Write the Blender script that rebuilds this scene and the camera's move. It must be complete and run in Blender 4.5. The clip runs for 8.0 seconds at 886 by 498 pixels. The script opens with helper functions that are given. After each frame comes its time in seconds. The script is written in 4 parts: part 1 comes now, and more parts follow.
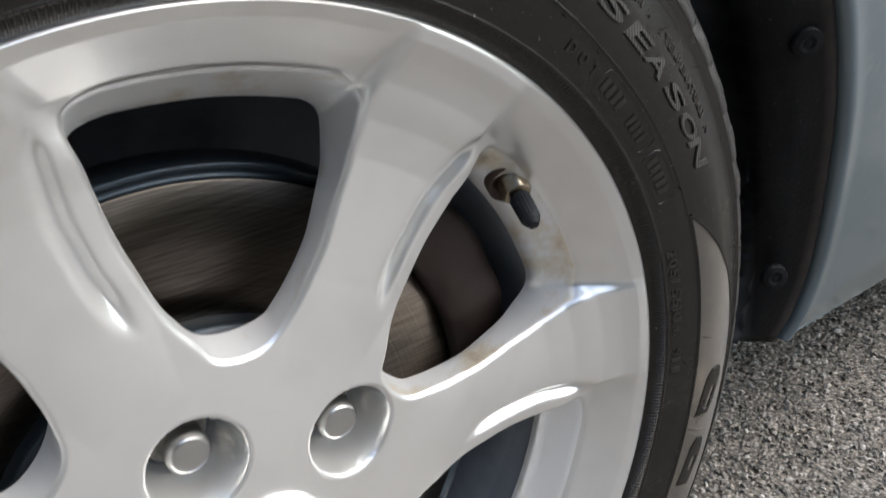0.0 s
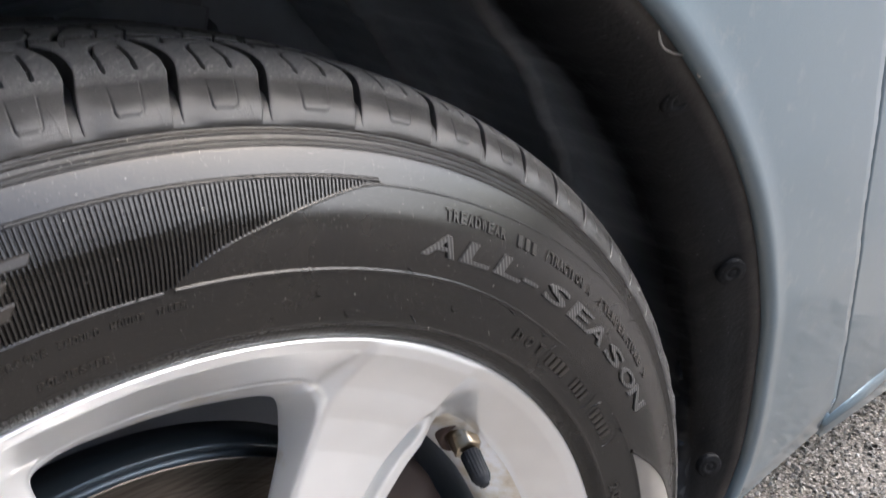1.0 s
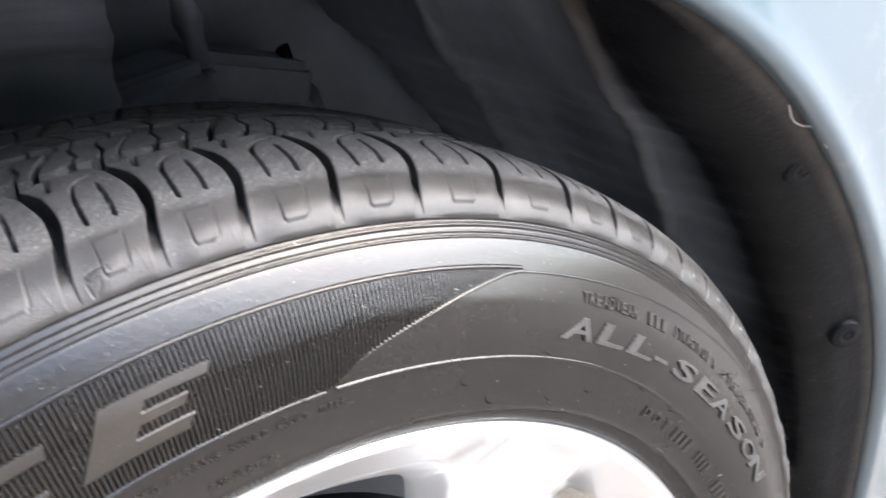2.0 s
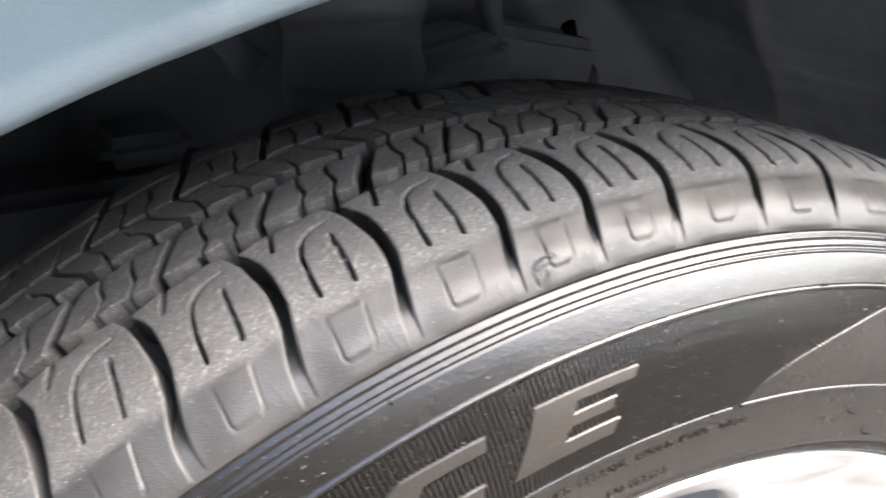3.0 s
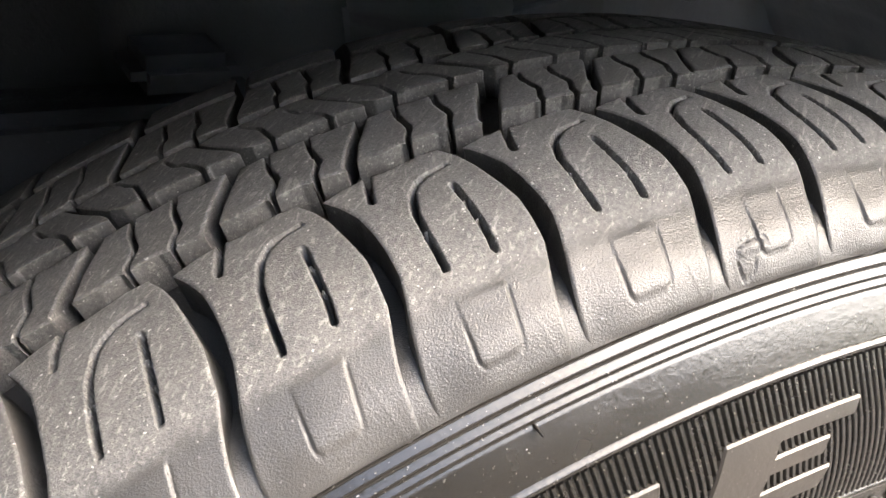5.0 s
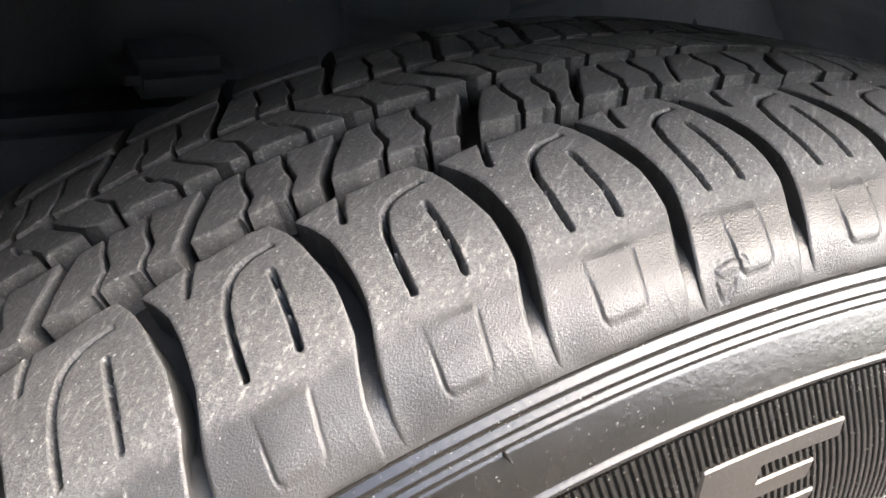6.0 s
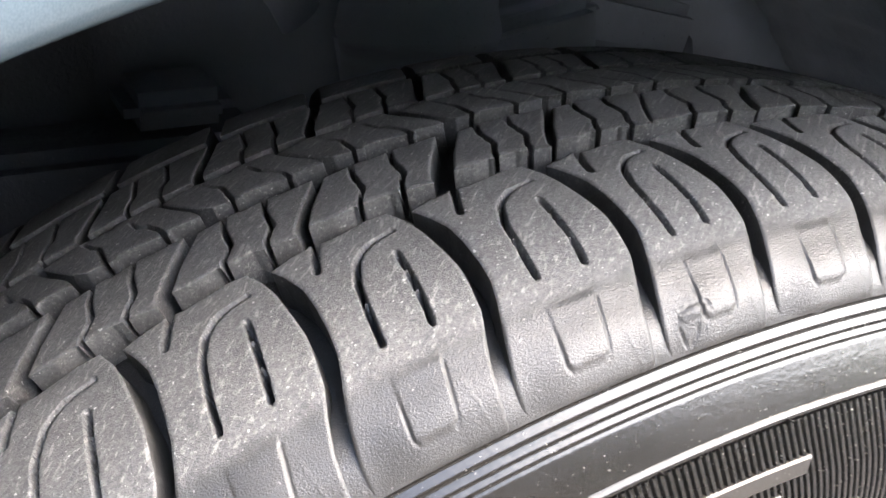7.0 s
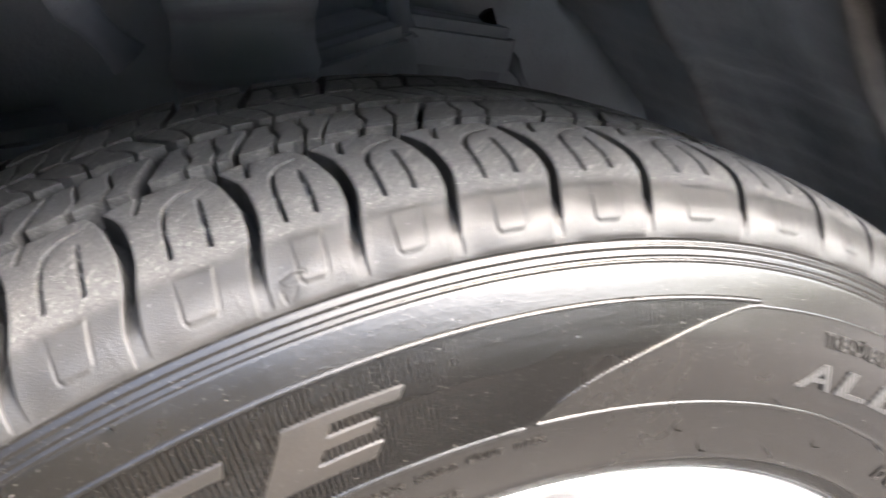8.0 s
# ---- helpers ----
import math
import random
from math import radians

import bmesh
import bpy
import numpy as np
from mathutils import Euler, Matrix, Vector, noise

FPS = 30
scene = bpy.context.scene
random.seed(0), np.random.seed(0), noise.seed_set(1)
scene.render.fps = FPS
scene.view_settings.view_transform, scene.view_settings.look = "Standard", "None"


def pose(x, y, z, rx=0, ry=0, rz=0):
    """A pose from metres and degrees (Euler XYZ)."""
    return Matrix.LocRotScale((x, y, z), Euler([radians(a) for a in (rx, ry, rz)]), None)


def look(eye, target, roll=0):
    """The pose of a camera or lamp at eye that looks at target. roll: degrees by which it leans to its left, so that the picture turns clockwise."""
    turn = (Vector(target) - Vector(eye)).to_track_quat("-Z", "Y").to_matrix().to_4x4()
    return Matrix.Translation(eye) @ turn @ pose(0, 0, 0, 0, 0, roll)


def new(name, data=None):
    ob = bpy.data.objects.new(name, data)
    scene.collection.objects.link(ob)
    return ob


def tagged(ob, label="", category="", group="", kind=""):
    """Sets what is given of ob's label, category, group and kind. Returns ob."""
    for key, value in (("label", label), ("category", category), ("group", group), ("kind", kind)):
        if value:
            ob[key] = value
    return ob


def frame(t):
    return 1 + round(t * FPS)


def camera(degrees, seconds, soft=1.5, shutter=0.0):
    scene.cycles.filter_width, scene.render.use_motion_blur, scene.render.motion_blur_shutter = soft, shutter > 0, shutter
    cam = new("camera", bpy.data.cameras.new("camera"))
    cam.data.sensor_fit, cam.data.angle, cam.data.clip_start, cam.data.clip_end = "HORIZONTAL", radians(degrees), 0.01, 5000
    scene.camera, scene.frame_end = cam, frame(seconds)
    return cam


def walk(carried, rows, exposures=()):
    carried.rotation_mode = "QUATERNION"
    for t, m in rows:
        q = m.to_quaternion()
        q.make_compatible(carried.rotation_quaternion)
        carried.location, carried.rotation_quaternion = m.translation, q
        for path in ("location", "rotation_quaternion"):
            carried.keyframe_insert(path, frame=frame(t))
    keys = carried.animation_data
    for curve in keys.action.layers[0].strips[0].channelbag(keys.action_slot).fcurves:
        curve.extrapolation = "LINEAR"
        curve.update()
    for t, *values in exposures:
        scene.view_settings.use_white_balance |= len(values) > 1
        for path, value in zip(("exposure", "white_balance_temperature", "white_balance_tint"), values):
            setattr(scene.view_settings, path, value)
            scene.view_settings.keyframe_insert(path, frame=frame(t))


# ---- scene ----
cam = camera(54.6, 8.0, soft=1.4, shutter=0.3)
ZC = 0.306  # height of the wheel's centre over the ground
ROWS = [
    (0, -0.0717, -0.2489, 0.2688, 62.49, 3.57, -36.1),
    (0.5, -0.0655, -0.2306, 0.3048, 64.16, 3.71, -39.04),
    (1, -0.0593, -0.2281, 0.3555, 66.48, 2.35, -40.35),
    (1.5, -0.0621, -0.2158, 0.3691, 67.48, 2.36, -39.96),
    (2, -0.0779, -0.2032, 0.376, 68.36, 3.88, -37.46),
    (2.2, -0.0869, -0.1939, 0.38, 68.58, 4.28, -35.5),
    (3.3, -0.1518, -0.1348, 0.3796, 65.92, 1.59, -25.14),
    (3.5, -0.1615, -0.1252, 0.3732, 64.25, 0.32, -25.57),
    (4, -0.1599, -0.1082, 0.3594, 64.29, -0.34, -23.73),
    (4.5, -0.1465, -0.0974, 0.3555, 63.76, -1.11, -24.04),
    (4.7, -0.139, -0.0952, 0.3574, 64.62, -1.6, -24.25),
    (5.8, -0.1278, -0.0915, 0.3582, 65.17, -0.63, -24.0),
    (6, -0.1248, -0.0917, 0.361, 64.48, -0.85, -23.5),
    (6.5, -0.1206, -0.0901, 0.3634, 64.5, -0.52, -23.26),
    (7, -0.1183, -0.0951, 0.369, 64.96, 0.43, -23.07),
    (7.5, -0.1034, -0.122, 0.3787, 65.42, 2.75, -22.86),
    (8, -0.0717, -0.165, 0.3789, 66.26, 2.79, -25.4),
]
walk(cam, [(t, pose(x, y, z + ZC, rx, ry, rz)) for t, x, y, z, rx, ry, rz in ROWS],
     exposures=[(0.0, 0.27, 6600, 5.5), (1.0, 1.1, 6500, 10), (2.0, 2.25, 6500, 10), (3.5, 2.5, 7100, 10), (4.5, 2.6, 7450, 10), (6.5, 2.6, 6800, 10), (7.5, 2.8, 6650, 10), (8.0, 2.85, 6950, 10)])

# world and sun
world = bpy.data.worlds.new("sky")
scene.world = world
world.use_nodes = True
wn = world.node_tree
sky = wn.nodes.new("ShaderNodeTexSky")
sky.sky_type = "NISHITA"
sky.sun_disc = False
SUN_EL, SUN_AZ = 46.0, 130.0
sky.dust_density, sky.air_density = 2.2, 1.0
sky.sun_elevation, sky.sun_rotation = radians(SUN_EL), radians(SUN_AZ)
wn.nodes["Background"].inputs["Strength"].default_value = 0.33
wn.links.new(sky.outputs[0], wn.nodes["Background"].inputs[0])
sun = new("sun", bpy.data.lights.new("sun", "SUN"))
sun.data.energy, sun.data.angle, sun.data.color = 1.7, radians(64), (1.0, 0.96, 0.90)
sa, se = radians(SUN_AZ), radians(SUN_EL)
sun.matrix_world = look((0, 0, 5), Vector((0, 0, 5)) - Vector((math.sin(sa) * math.cos(se), math.cos(sa) * math.cos(se), math.sin(se))))

# ---- materials ----
def nodes_of(name):
    m = bpy.data.materials.new(name)
    m.use_nodes = True
    t = m.node_tree
    return m, t, t.nodes["Principled BSDF"]


def link(t, a, b):
    t.links.new(a, b)


def noise_node(t, scale, detail=4.0, rough=0.6, coord="Object"):
    c = t.nodes.new("ShaderNodeTexCoord")
    n = t.nodes.new("ShaderNodeTexNoise")
    n.inputs["Scale"].default_value = scale
    n.inputs["Detail"].default_value = detail
    n.inputs["Roughness"].default_value = rough
    link(t, c.outputs[coord], n.inputs["Vector"])
    return n


def ramp(t, src, stops):
    r = t.nodes.new("ShaderNodeValToRGB")
    el = r.color_ramp.elements
    el[0].position, el[0].color = stops[0][0], (*stops[0][1], 1)
    el[1].position, el[1].color = stops[-1][0], (*stops[-1][1], 1)
    for p, c in stops[1:-1]:
        e = el.new(p)
        e.color = (*c, 1)
    link(t, src, r.inputs["Fac"])
    return r


def mixed(t, fac, a, b, kind="MIX"):
    m = t.nodes.new("ShaderNodeMix")
    m.data_type, m.blend_type = "RGBA", kind
    if isinstance(fac, float):
        m.inputs[0].default_value = fac
    else:
        link(t, fac, m.inputs[0])
    for s, v in ((m.inputs[6], a), (m.inputs[7], b)):
        if isinstance(v, tuple):
            s.default_value = (*v, 1)
        else:
            link(t, v, s)
    return m.outputs[2]


def maths(t, op, a, b=0.0):
    m = t.nodes.new("ShaderNodeMath")
    m.operation = op
    for s, v in zip(m.inputs, (a, b)):
        if isinstance(v, (int, float)):
            s.default_value = v
        else:
            link(t, v, s)
    return m.outputs[0]


def bumped(t, bsdf, layers):
    last = None
    for src, strength, dist in layers:
        b = t.nodes.new("ShaderNodeBump")
        b.inputs["Strength"].default_value = strength
        b.inputs["Distance"].default_value = dist
        link(t, src, b.inputs["Height"])
        if last:
            link(t, last, b.inputs["Normal"])
        last = b.outputs["Normal"]
    link(t, last, bsdf.inputs["Normal"])


def grey(v, warm=0.0):
    return (v * (1 + warm), v, v * (1 - warm))


def rubber_side(name="sidewall_rubber", light=0.55, rough=0.245):
    m, t, b = nodes_of(name)
    big, fine = noise_node(t, 22, 5), noise_node(t, 900, 3)
    dust = ramp(t, big.outputs[0], [(0.35, grey(0.015 * light, 0.10)), (0.62, grey(0.020 * light, 0.16)), (0.8, grey(0.028 * light, 0.18))])
    b.inputs["Specular IOR Level"].default_value = 0.5
    speck = ramp(t, noise_node(t, 1500, 1).outputs[0], [(0.71, (0, 0, 0)), (0.76, (1, 1, 1))])
    grain = ramp(t, noise_node(t, 700, 2).outputs[0], [(0.74, (0, 0, 0)), (0.77, (1, 1, 1))])
    col = mixed(t, maths(t, "MULTIPLY", speck.outputs[0], 0.35), dust.outputs[0], (0.22, 0.21, 0.19))
    col = mixed(t, maths(t, "MULTIPLY", grain.outputs[0], 0.5), col, (0.45, 0.43, 0.40))
    link(t, col, b.inputs["Base Color"])
    link(t, ramp(t, big.outputs[0], [(0.3, grey(rough - 0.02)), (0.75, grey(rough + 0.05))]).outputs[0], b.inputs["Roughness"])
    bumped(t, b, [(fine.outputs[0], 0.20, 0.0003), (noise_node(t, 160, 3).outputs[0], 0.12, 0.0006)])
    return m


def rubber_tread():
    """The tread: dusty and scuffed where 'wear' is 1, smooth shiny black moulded rubber where it is 0."""
    m, t, b = nodes_of("tread_rubber")
    a = t.nodes.new("ShaderNodeAttribute")
    a.attribute_name = "wear"
    wear = a.outputs["Fac"]
    big, fine = noise_node(t, 45, 6), noise_node(t, 1500, 4)
    c = t.nodes.new("ShaderNodeTexCoord")

    def scratches(turn, scale, stretch):
        """Fine parallel scratches across the tread."""
        mp, n = t.nodes.new("ShaderNodeMapping"), t.nodes.new("ShaderNodeTexNoise")
        mp.vector_type = "TEXTURE"
        mp.inputs["Rotation"].default_value = turn
        mp.inputs["Scale"].default_value = (stretch, 1, 1)
        n.inputs["Scale"].default_value, n.inputs["Detail"].default_value = scale, 3
        link(t, c.outputs["Object"], mp.inputs["Vector"])
        link(t, mp.outputs[0], n.inputs["Vector"])
        return n
    scr, scr2 = scratches((0, 0, 0.75), 1050, 16), scratches((0, 0, 1.15), 820, 11)
    dusty = ramp(t, big.outputs[0], [(0.3, grey(0.078, 0.01)), (0.55, grey(0.098, 0.02)), (0.75, grey(0.125, 0.03))])
    dusty2 = mixed(t, 0.55, dusty.outputs[0], ramp(t, fine.outputs[0], [(0.37, grey(0.052, 0.01)), (0.63, grey(0.14, 0.03))]).outputs[0])
    for n, lo in ((scr, 0.60), (scr2, 0.63)):
        line = ramp(t, n.outputs[0], [(lo, (0, 0, 0)), (lo + 0.09, (1, 1, 1))])
        dusty2 = mixed(t, maths(t, "MULTIPLY", line.outputs[0], 0.62), dusty2, (0.25, 0.24, 0.225))
    dark = ramp(t, scr.outputs[0], [(0.34, (1, 1, 1)), (0.42, (0, 0, 0))])
    dusty2 = mixed(t, maths(t, "MULTIPLY", dark.outputs[0], 0.62), dusty2, (0.06, 0.06, 0.06))
    speck = ramp(t, noise_node(t, 1000, 1).outputs[0], [(0.735, (0, 0, 0)), (0.765, (1, 1, 1))])
    dusty3 = mixed(t, maths(t, "MULTIPLY", speck.outputs[0], 0.55), dusty2, (0.60, 0.58, 0.55))
    grit = ramp(t, noise_node(t, 2300, 1).outputs[0], [(0.70, (0, 0, 0)), (0.74, (1, 1, 1))])
    dusty3 = mixed(t, maths(t, "MULTIPLY", grit.outputs[0], 0.40), dusty3, (0.60, 0.58, 0.55))
    black = ramp(t, big.outputs[0], [(0.35, grey(0.030, 0.02)), (0.7, grey(0.055, 0.04))])
    black2 = mixed(t, maths(t, "MULTIPLY", speck.outputs[0], 0.3), black.outputs[0], (0.3, 0.29, 0.28))
    link(t, mixed(t, wear, black2, dusty3), b.inputs["Base Color"])
    rough = maths(t, "ADD", maths(t, "MULTIPLY", wear, 0.27), maths(t, "ADD", 0.27, maths(t, "MULTIPLY", big.outputs[0], 0.08)))
    link(t, rough, b.inputs["Roughness"])
    b.inputs["Specular IOR Level"].default_value = 0.42
    bumped(t, b, [(noise_node(t, 3000, 2).outputs[0], 0.50, 0.0003), (maths(t, "MULTIPLY", scr.outputs[0], wear), 0.25, 0.0004), (maths(t, "MULTIPLY", fine.outputs[0], wear), 0.14, 0.0005)])
    return m


def rubber_letter():
    m, t, b = nodes_of("raised_lettering")
    c = t.nodes.new("ShaderNodeTexCoord")
    w = t.nodes.new("ShaderNodeTexWave")
    w.inputs["Scale"].default_value = 190
    w.bands_direction = "X"
    link(t, c.outputs["Object"], w.inputs["Vector"])
    n = noise_node(t, 60, 4)
    # base paler than the sidewall: sky caught by the hatching is painted in
    link(t, ramp(t, n.outputs[0], [(0.3, grey(0.036, 0.02)), (0.7, grey(0.060, 0.04))]).outputs[0], b.inputs["Base Color"])
    b.inputs["Roughness"].default_value = 0.42
    bumped(t, b, [(w.outputs["Fac"], 0.5, 0.0004), (noise_node(t, 700, 3).outputs[0], 0.2, 0.0004)])
    return m


def alloy_paint():
    m, t, b = nodes_of("silver_alloy_paint")
    big = noise_node(t, 9, 2)
    base = ramp(t, big.outputs[0], [(0.3, (0.84, 0.84, 0.83)), (0.7, (0.90, 0.90, 0.89))])
    grime = ramp(t, noise_node(t, 26, 2, 0.5).outputs[0], [(0.45, (0, 0, 0)), (0.85, (1, 1, 1))])
    link(t, mixed(t, maths(t, "MULTIPLY", grime.outputs[0], 0.14), base.outputs[0], (0.30, 0.26, 0.20)), b.inputs["Base Color"])
    b.inputs["Metallic"].default_value = 0.74
    link(t, ramp(t, big.outputs[0], [(0.3, grey(0.285)), (0.7, grey(0.31))]).outputs[0], b.inputs["Roughness"])
    b.inputs["Coat Weight"].default_value = 0.40
    b.inputs["Coat Roughness"].default_value = 0.10
    bumped(t, b, [(noise_node(t, 60, 1).outputs[0], 0.03, 0.001)])
    return m


def alloy_barrel():
    """The inner lip of the openings: the same silver, stained by brake dust."""
    m, t, b = nodes_of("stained_alloy")
    st = ramp(t, noise_node(t, 26, 6, 0.65).outputs[0], [(0.55, (0.86, 0.865, 0.87)), (0.66, (0.72, 0.66, 0.55)), (0.80, (0.38, 0.27, 0.15))])
    link(t, st.outputs[0], b.inputs["Base Color"])
    b.inputs["Metallic"].default_value = 0.5
    b.inputs["Roughness"].default_value = 0.36
    bumped(t, b, [(noise_node(t, 500, 3).outputs[0], 0.08, 0.0004)])
    return m


def body_paint():
    m, t, b = nodes_of("light_blue_car_paint")
    flake = noise_node(t, 4200, 1)
    base = ramp(t, flake.outputs[0], [(0.35, (0.105, 0.150, 0.180)), (0.65, (0.135, 0.185, 0.217))])
    dirt = ramp(t, noise_node(t, 55, 7, 0.75).outputs[0], [(0.55, (0, 0, 0)), (0.78, (1, 1, 1))])
    link(t, mixed(t, maths(t, "MULTIPLY", dirt.outputs[0], 0.30), base.outputs[0], (0.34, 0.33, 0.30)), b.inputs["Base Color"])
    b.inputs["Metallic"].default_value = 0.45
    b.inputs["Roughness"].default_value = 0.34
    b.inputs["Coat Weight"].default_value = 0.9
    b.inputs["Coat Roughness"].default_value = 0.05
    bumped(t, b, [(noise_node(t, 240, 3).outputs[0], 0.05, 0.0006)])
    return m


def black_plastic(name="black_liner_plastic", v=0.005, rough=0.55, dust=0.10):
    m, t, b = nodes_of(name)
    big = noise_node(t, 18, 6, 0.7)
    sp = ramp(t, noise_node(t, 420, 2).outputs[0], [(0.68, (0, 0, 0)), (0.75, (1, 1, 1))])
    # dust thrown round by the wheel lies in streaks
    tc, mp = t.nodes.new("ShaderNodeTexCoord"), t.nodes.new("ShaderNodeMapping")
    mp.inputs["Scale"].default_value = (3, 34, 3)
    st = t.nodes.new("ShaderNodeTexNoise")
    st.inputs["Scale"].default_value, st.inputs["Detail"].default_value = 1.6, 5
    link(t, tc.outputs["Object"], mp.inputs["Vector"])
    link(t, mp.outputs[0], st.inputs["Vector"])
    streak = ramp(t, st.outputs[0], [(0.52, (0, 0, 0)), (0.66, (1, 1, 1))])
    d = ramp(t, maths(t, "ADD", maths(t, "MULTIPLY", streak.outputs[0], 0.35), maths(t, "MULTIPLY", big.outputs[0], 0.85)), [(0.45, (0, 0, 0)), (0.9, (1, 1, 1))])
    f = maths(t, "MULTIPLY", maths(t, "ADD", maths(t, "MULTIPLY", d.outputs[0], 0.5), maths(t, "MULTIPLY", sp.outputs[0], 0.35)), dust)
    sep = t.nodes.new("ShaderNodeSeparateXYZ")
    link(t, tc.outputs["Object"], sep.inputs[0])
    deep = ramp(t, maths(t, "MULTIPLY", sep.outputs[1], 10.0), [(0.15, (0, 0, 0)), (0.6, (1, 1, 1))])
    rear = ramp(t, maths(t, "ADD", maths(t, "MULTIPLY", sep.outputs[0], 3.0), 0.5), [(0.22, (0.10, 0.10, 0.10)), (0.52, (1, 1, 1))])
    # light and shade painted in: pale blue-grey deep at the rear, near black ahead
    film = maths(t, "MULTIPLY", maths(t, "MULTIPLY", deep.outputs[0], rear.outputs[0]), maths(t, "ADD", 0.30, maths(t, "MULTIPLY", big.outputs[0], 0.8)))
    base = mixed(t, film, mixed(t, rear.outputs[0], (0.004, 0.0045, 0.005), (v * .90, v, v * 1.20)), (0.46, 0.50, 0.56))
    f = maths(t, "ADD", f, maths(t, "MULTIPLY", maths(t, "MULTIPLY", streak.outputs[0], deep.outputs[0]), dust * 0.9))
    f = maths(t, "ADD", f, maths(t, "MULTIPLY", sp.outputs[0], 0.22))
    at = t.nodes.new("ShaderNodeAttribute")
    at.attribute_name = "wear"
    brown = maths(t, "MULTIPLY", at.outputs["Fac"], maths(t, "ADD", 0.15, maths(t, "MULTIPLY", noise_node(t, 40, 5).outputs[0], 0.9)))
    link(t, mixed(t, brown, mixed(t, f, base, (0.145, 0.15, 0.165)), (0.26, 0.225, 0.195)), b.inputs["Base Color"])
    b.inputs["Specular IOR Level"].default_value = 0.16
    link(t, ramp(t, big.outputs[0], [(0.3, grey(rough - 0.12)), (0.7, grey(rough + 0.15))]).outputs[0], b.inputs["Roughness"])
    bumped(t, b, [(noise_node(t, 330, 4).outputs[0], 0.35, 0.001), (big.outputs[0], 0.3, 0.004)])
    return m


def steel(name, col, rough, metal=1.0, rust=0.2):
    m, t, b = nodes_of(name)
    r = ramp(t, noise_node(t, 120, 6, 0.7).outputs[0], [(0.5, (0, 0, 0)), (0.78, (1, 1, 1))])
    link(t, mixed(t, maths(t, "MULTIPLY", r.outputs[0], rust), col, (0.20, 0.10, 0.045)), b.inputs["Base Color"])
    b.inputs["Metallic"].default_value = metal
    b.inputs["Roughness"].default_value = rough
    bumped(t, b, [(noise_node(t, 600, 3).outputs[0], 0.12, 0.0004)])
    return m


def disc_steel():
    """The swept face of the brake disc: turned in rings, with fine cross scratches and a brown film."""
    m, t, b = nodes_of("brake_disc_steel")
    c = t.nodes.new("ShaderNodeTexCoord")
    s = t.nodes.new("ShaderNodeSeparateXYZ")
    link(t, c.outputs["Object"], s.inputs[0])
    rr = maths(t, "SQRT", maths(t, "ADD", maths(t, "MULTIPLY", s.outputs[0], s.outputs[0]), maths(t, "MULTIPLY", s.outputs[2], s.outputs[2])))
    rings = t.nodes.new("ShaderNodeTexNoise")
    rings.noise_dimensions = "1D"
    rings.inputs["Scale"].default_value, rings.inputs["Detail"].default_value = 900, 4
    link(t, rr, rings.inputs["W"])
    mp = t.nodes.new("ShaderNodeMapping")
    mp.inputs["Rotation"].default_value = (0, 0.7, 0)
    mp.inputs["Scale"].default_value = (1, 1, 26)
    link(t, c.outputs["Object"], mp.inputs["Vector"])
    x = t.nodes.new("ShaderNodeTexNoise")
    x.inputs["Scale"].default_value = 45
    link(t, mp.outputs[0], x.inputs["Vector"])
    base = ramp(t, rings.outputs[0], [(0.3, (0.10, 0.084, 0.070)), (0.7, (0.18, 0.153, 0.130))])
    link(t, mixed(t, 0.4, base.outputs[0], ramp(t, x.outputs[0], [(0.35, (0.08, 0.066, 0.056)), (0.65, (0.26, 0.225, 0.195))]).outputs[0]), b.inputs["Base Color"])
    b.inputs["Metallic"].default_value = 1.0
    b.inputs["Roughness"].default_value = 0.34
    b.inputs["Anisotropic"].default_value = 0.93
    tg = t.nodes.new("ShaderNodeTangent")
    tg.direction_type, tg.axis = "RADIAL", "Y"
    link(t, tg.outputs[0], b.inputs["Tangent"])
    bumped(t, b, [(rings.outputs[0], 0.12, 0.0003), (x.outputs[0], 0.10, 0.0003)])
    return m


def asphalt():
    m, t, b = nodes_of("weathered_asphalt")
    c = t.nodes.new("ShaderNodeTexCoord")
    v = t.nodes.new("ShaderNodeTexVoronoi")
    v.inputs["Scale"].default_value = 260
    link(t, c.outputs["Object"], v.inputs["Vector"])
    sep = t.nodes.new("ShaderNodeSeparateColor")
    link(t, v.outputs["Color"], sep.inputs[0])
    st = ramp(t, sep.outputs[0], [(0.0, (0.12, 0.112, 0.10)), (0.5, (0.25, 0.232, 0.21)), (0.9, (0.38, 0.355, 0.325)), (1.0, (0.50, 0.475, 0.44))])
    gap = ramp(t, v.outputs["Distance"], [(0.25, (1, 1, 1)), (0.75, (0.58, 0.57, 0.56))])
    patch = ramp(t, noise_node(t, 5, 5).outputs[0], [(0.3, grey(0.78, 0.02)), (0.7, grey(1.05, 0.02))])
    link(t, mixed(t, 1.0, mixed(t, 1.0, st.outputs[0], gap.outputs[0], "MULTIPLY"), patch.outputs[0], "MULTIPLY"), b.inputs["Base Color"])
    b.inputs["Roughness"].default_value = 0.85
    inv = maths(t, "SUBTRACT", 1.0, v.outputs["Distance"])
    bumped(t, b, [(inv, 0.6, 0.003), (noise_node(t, 500, 4).outputs[0], 0.4, 0.002)])
    return m


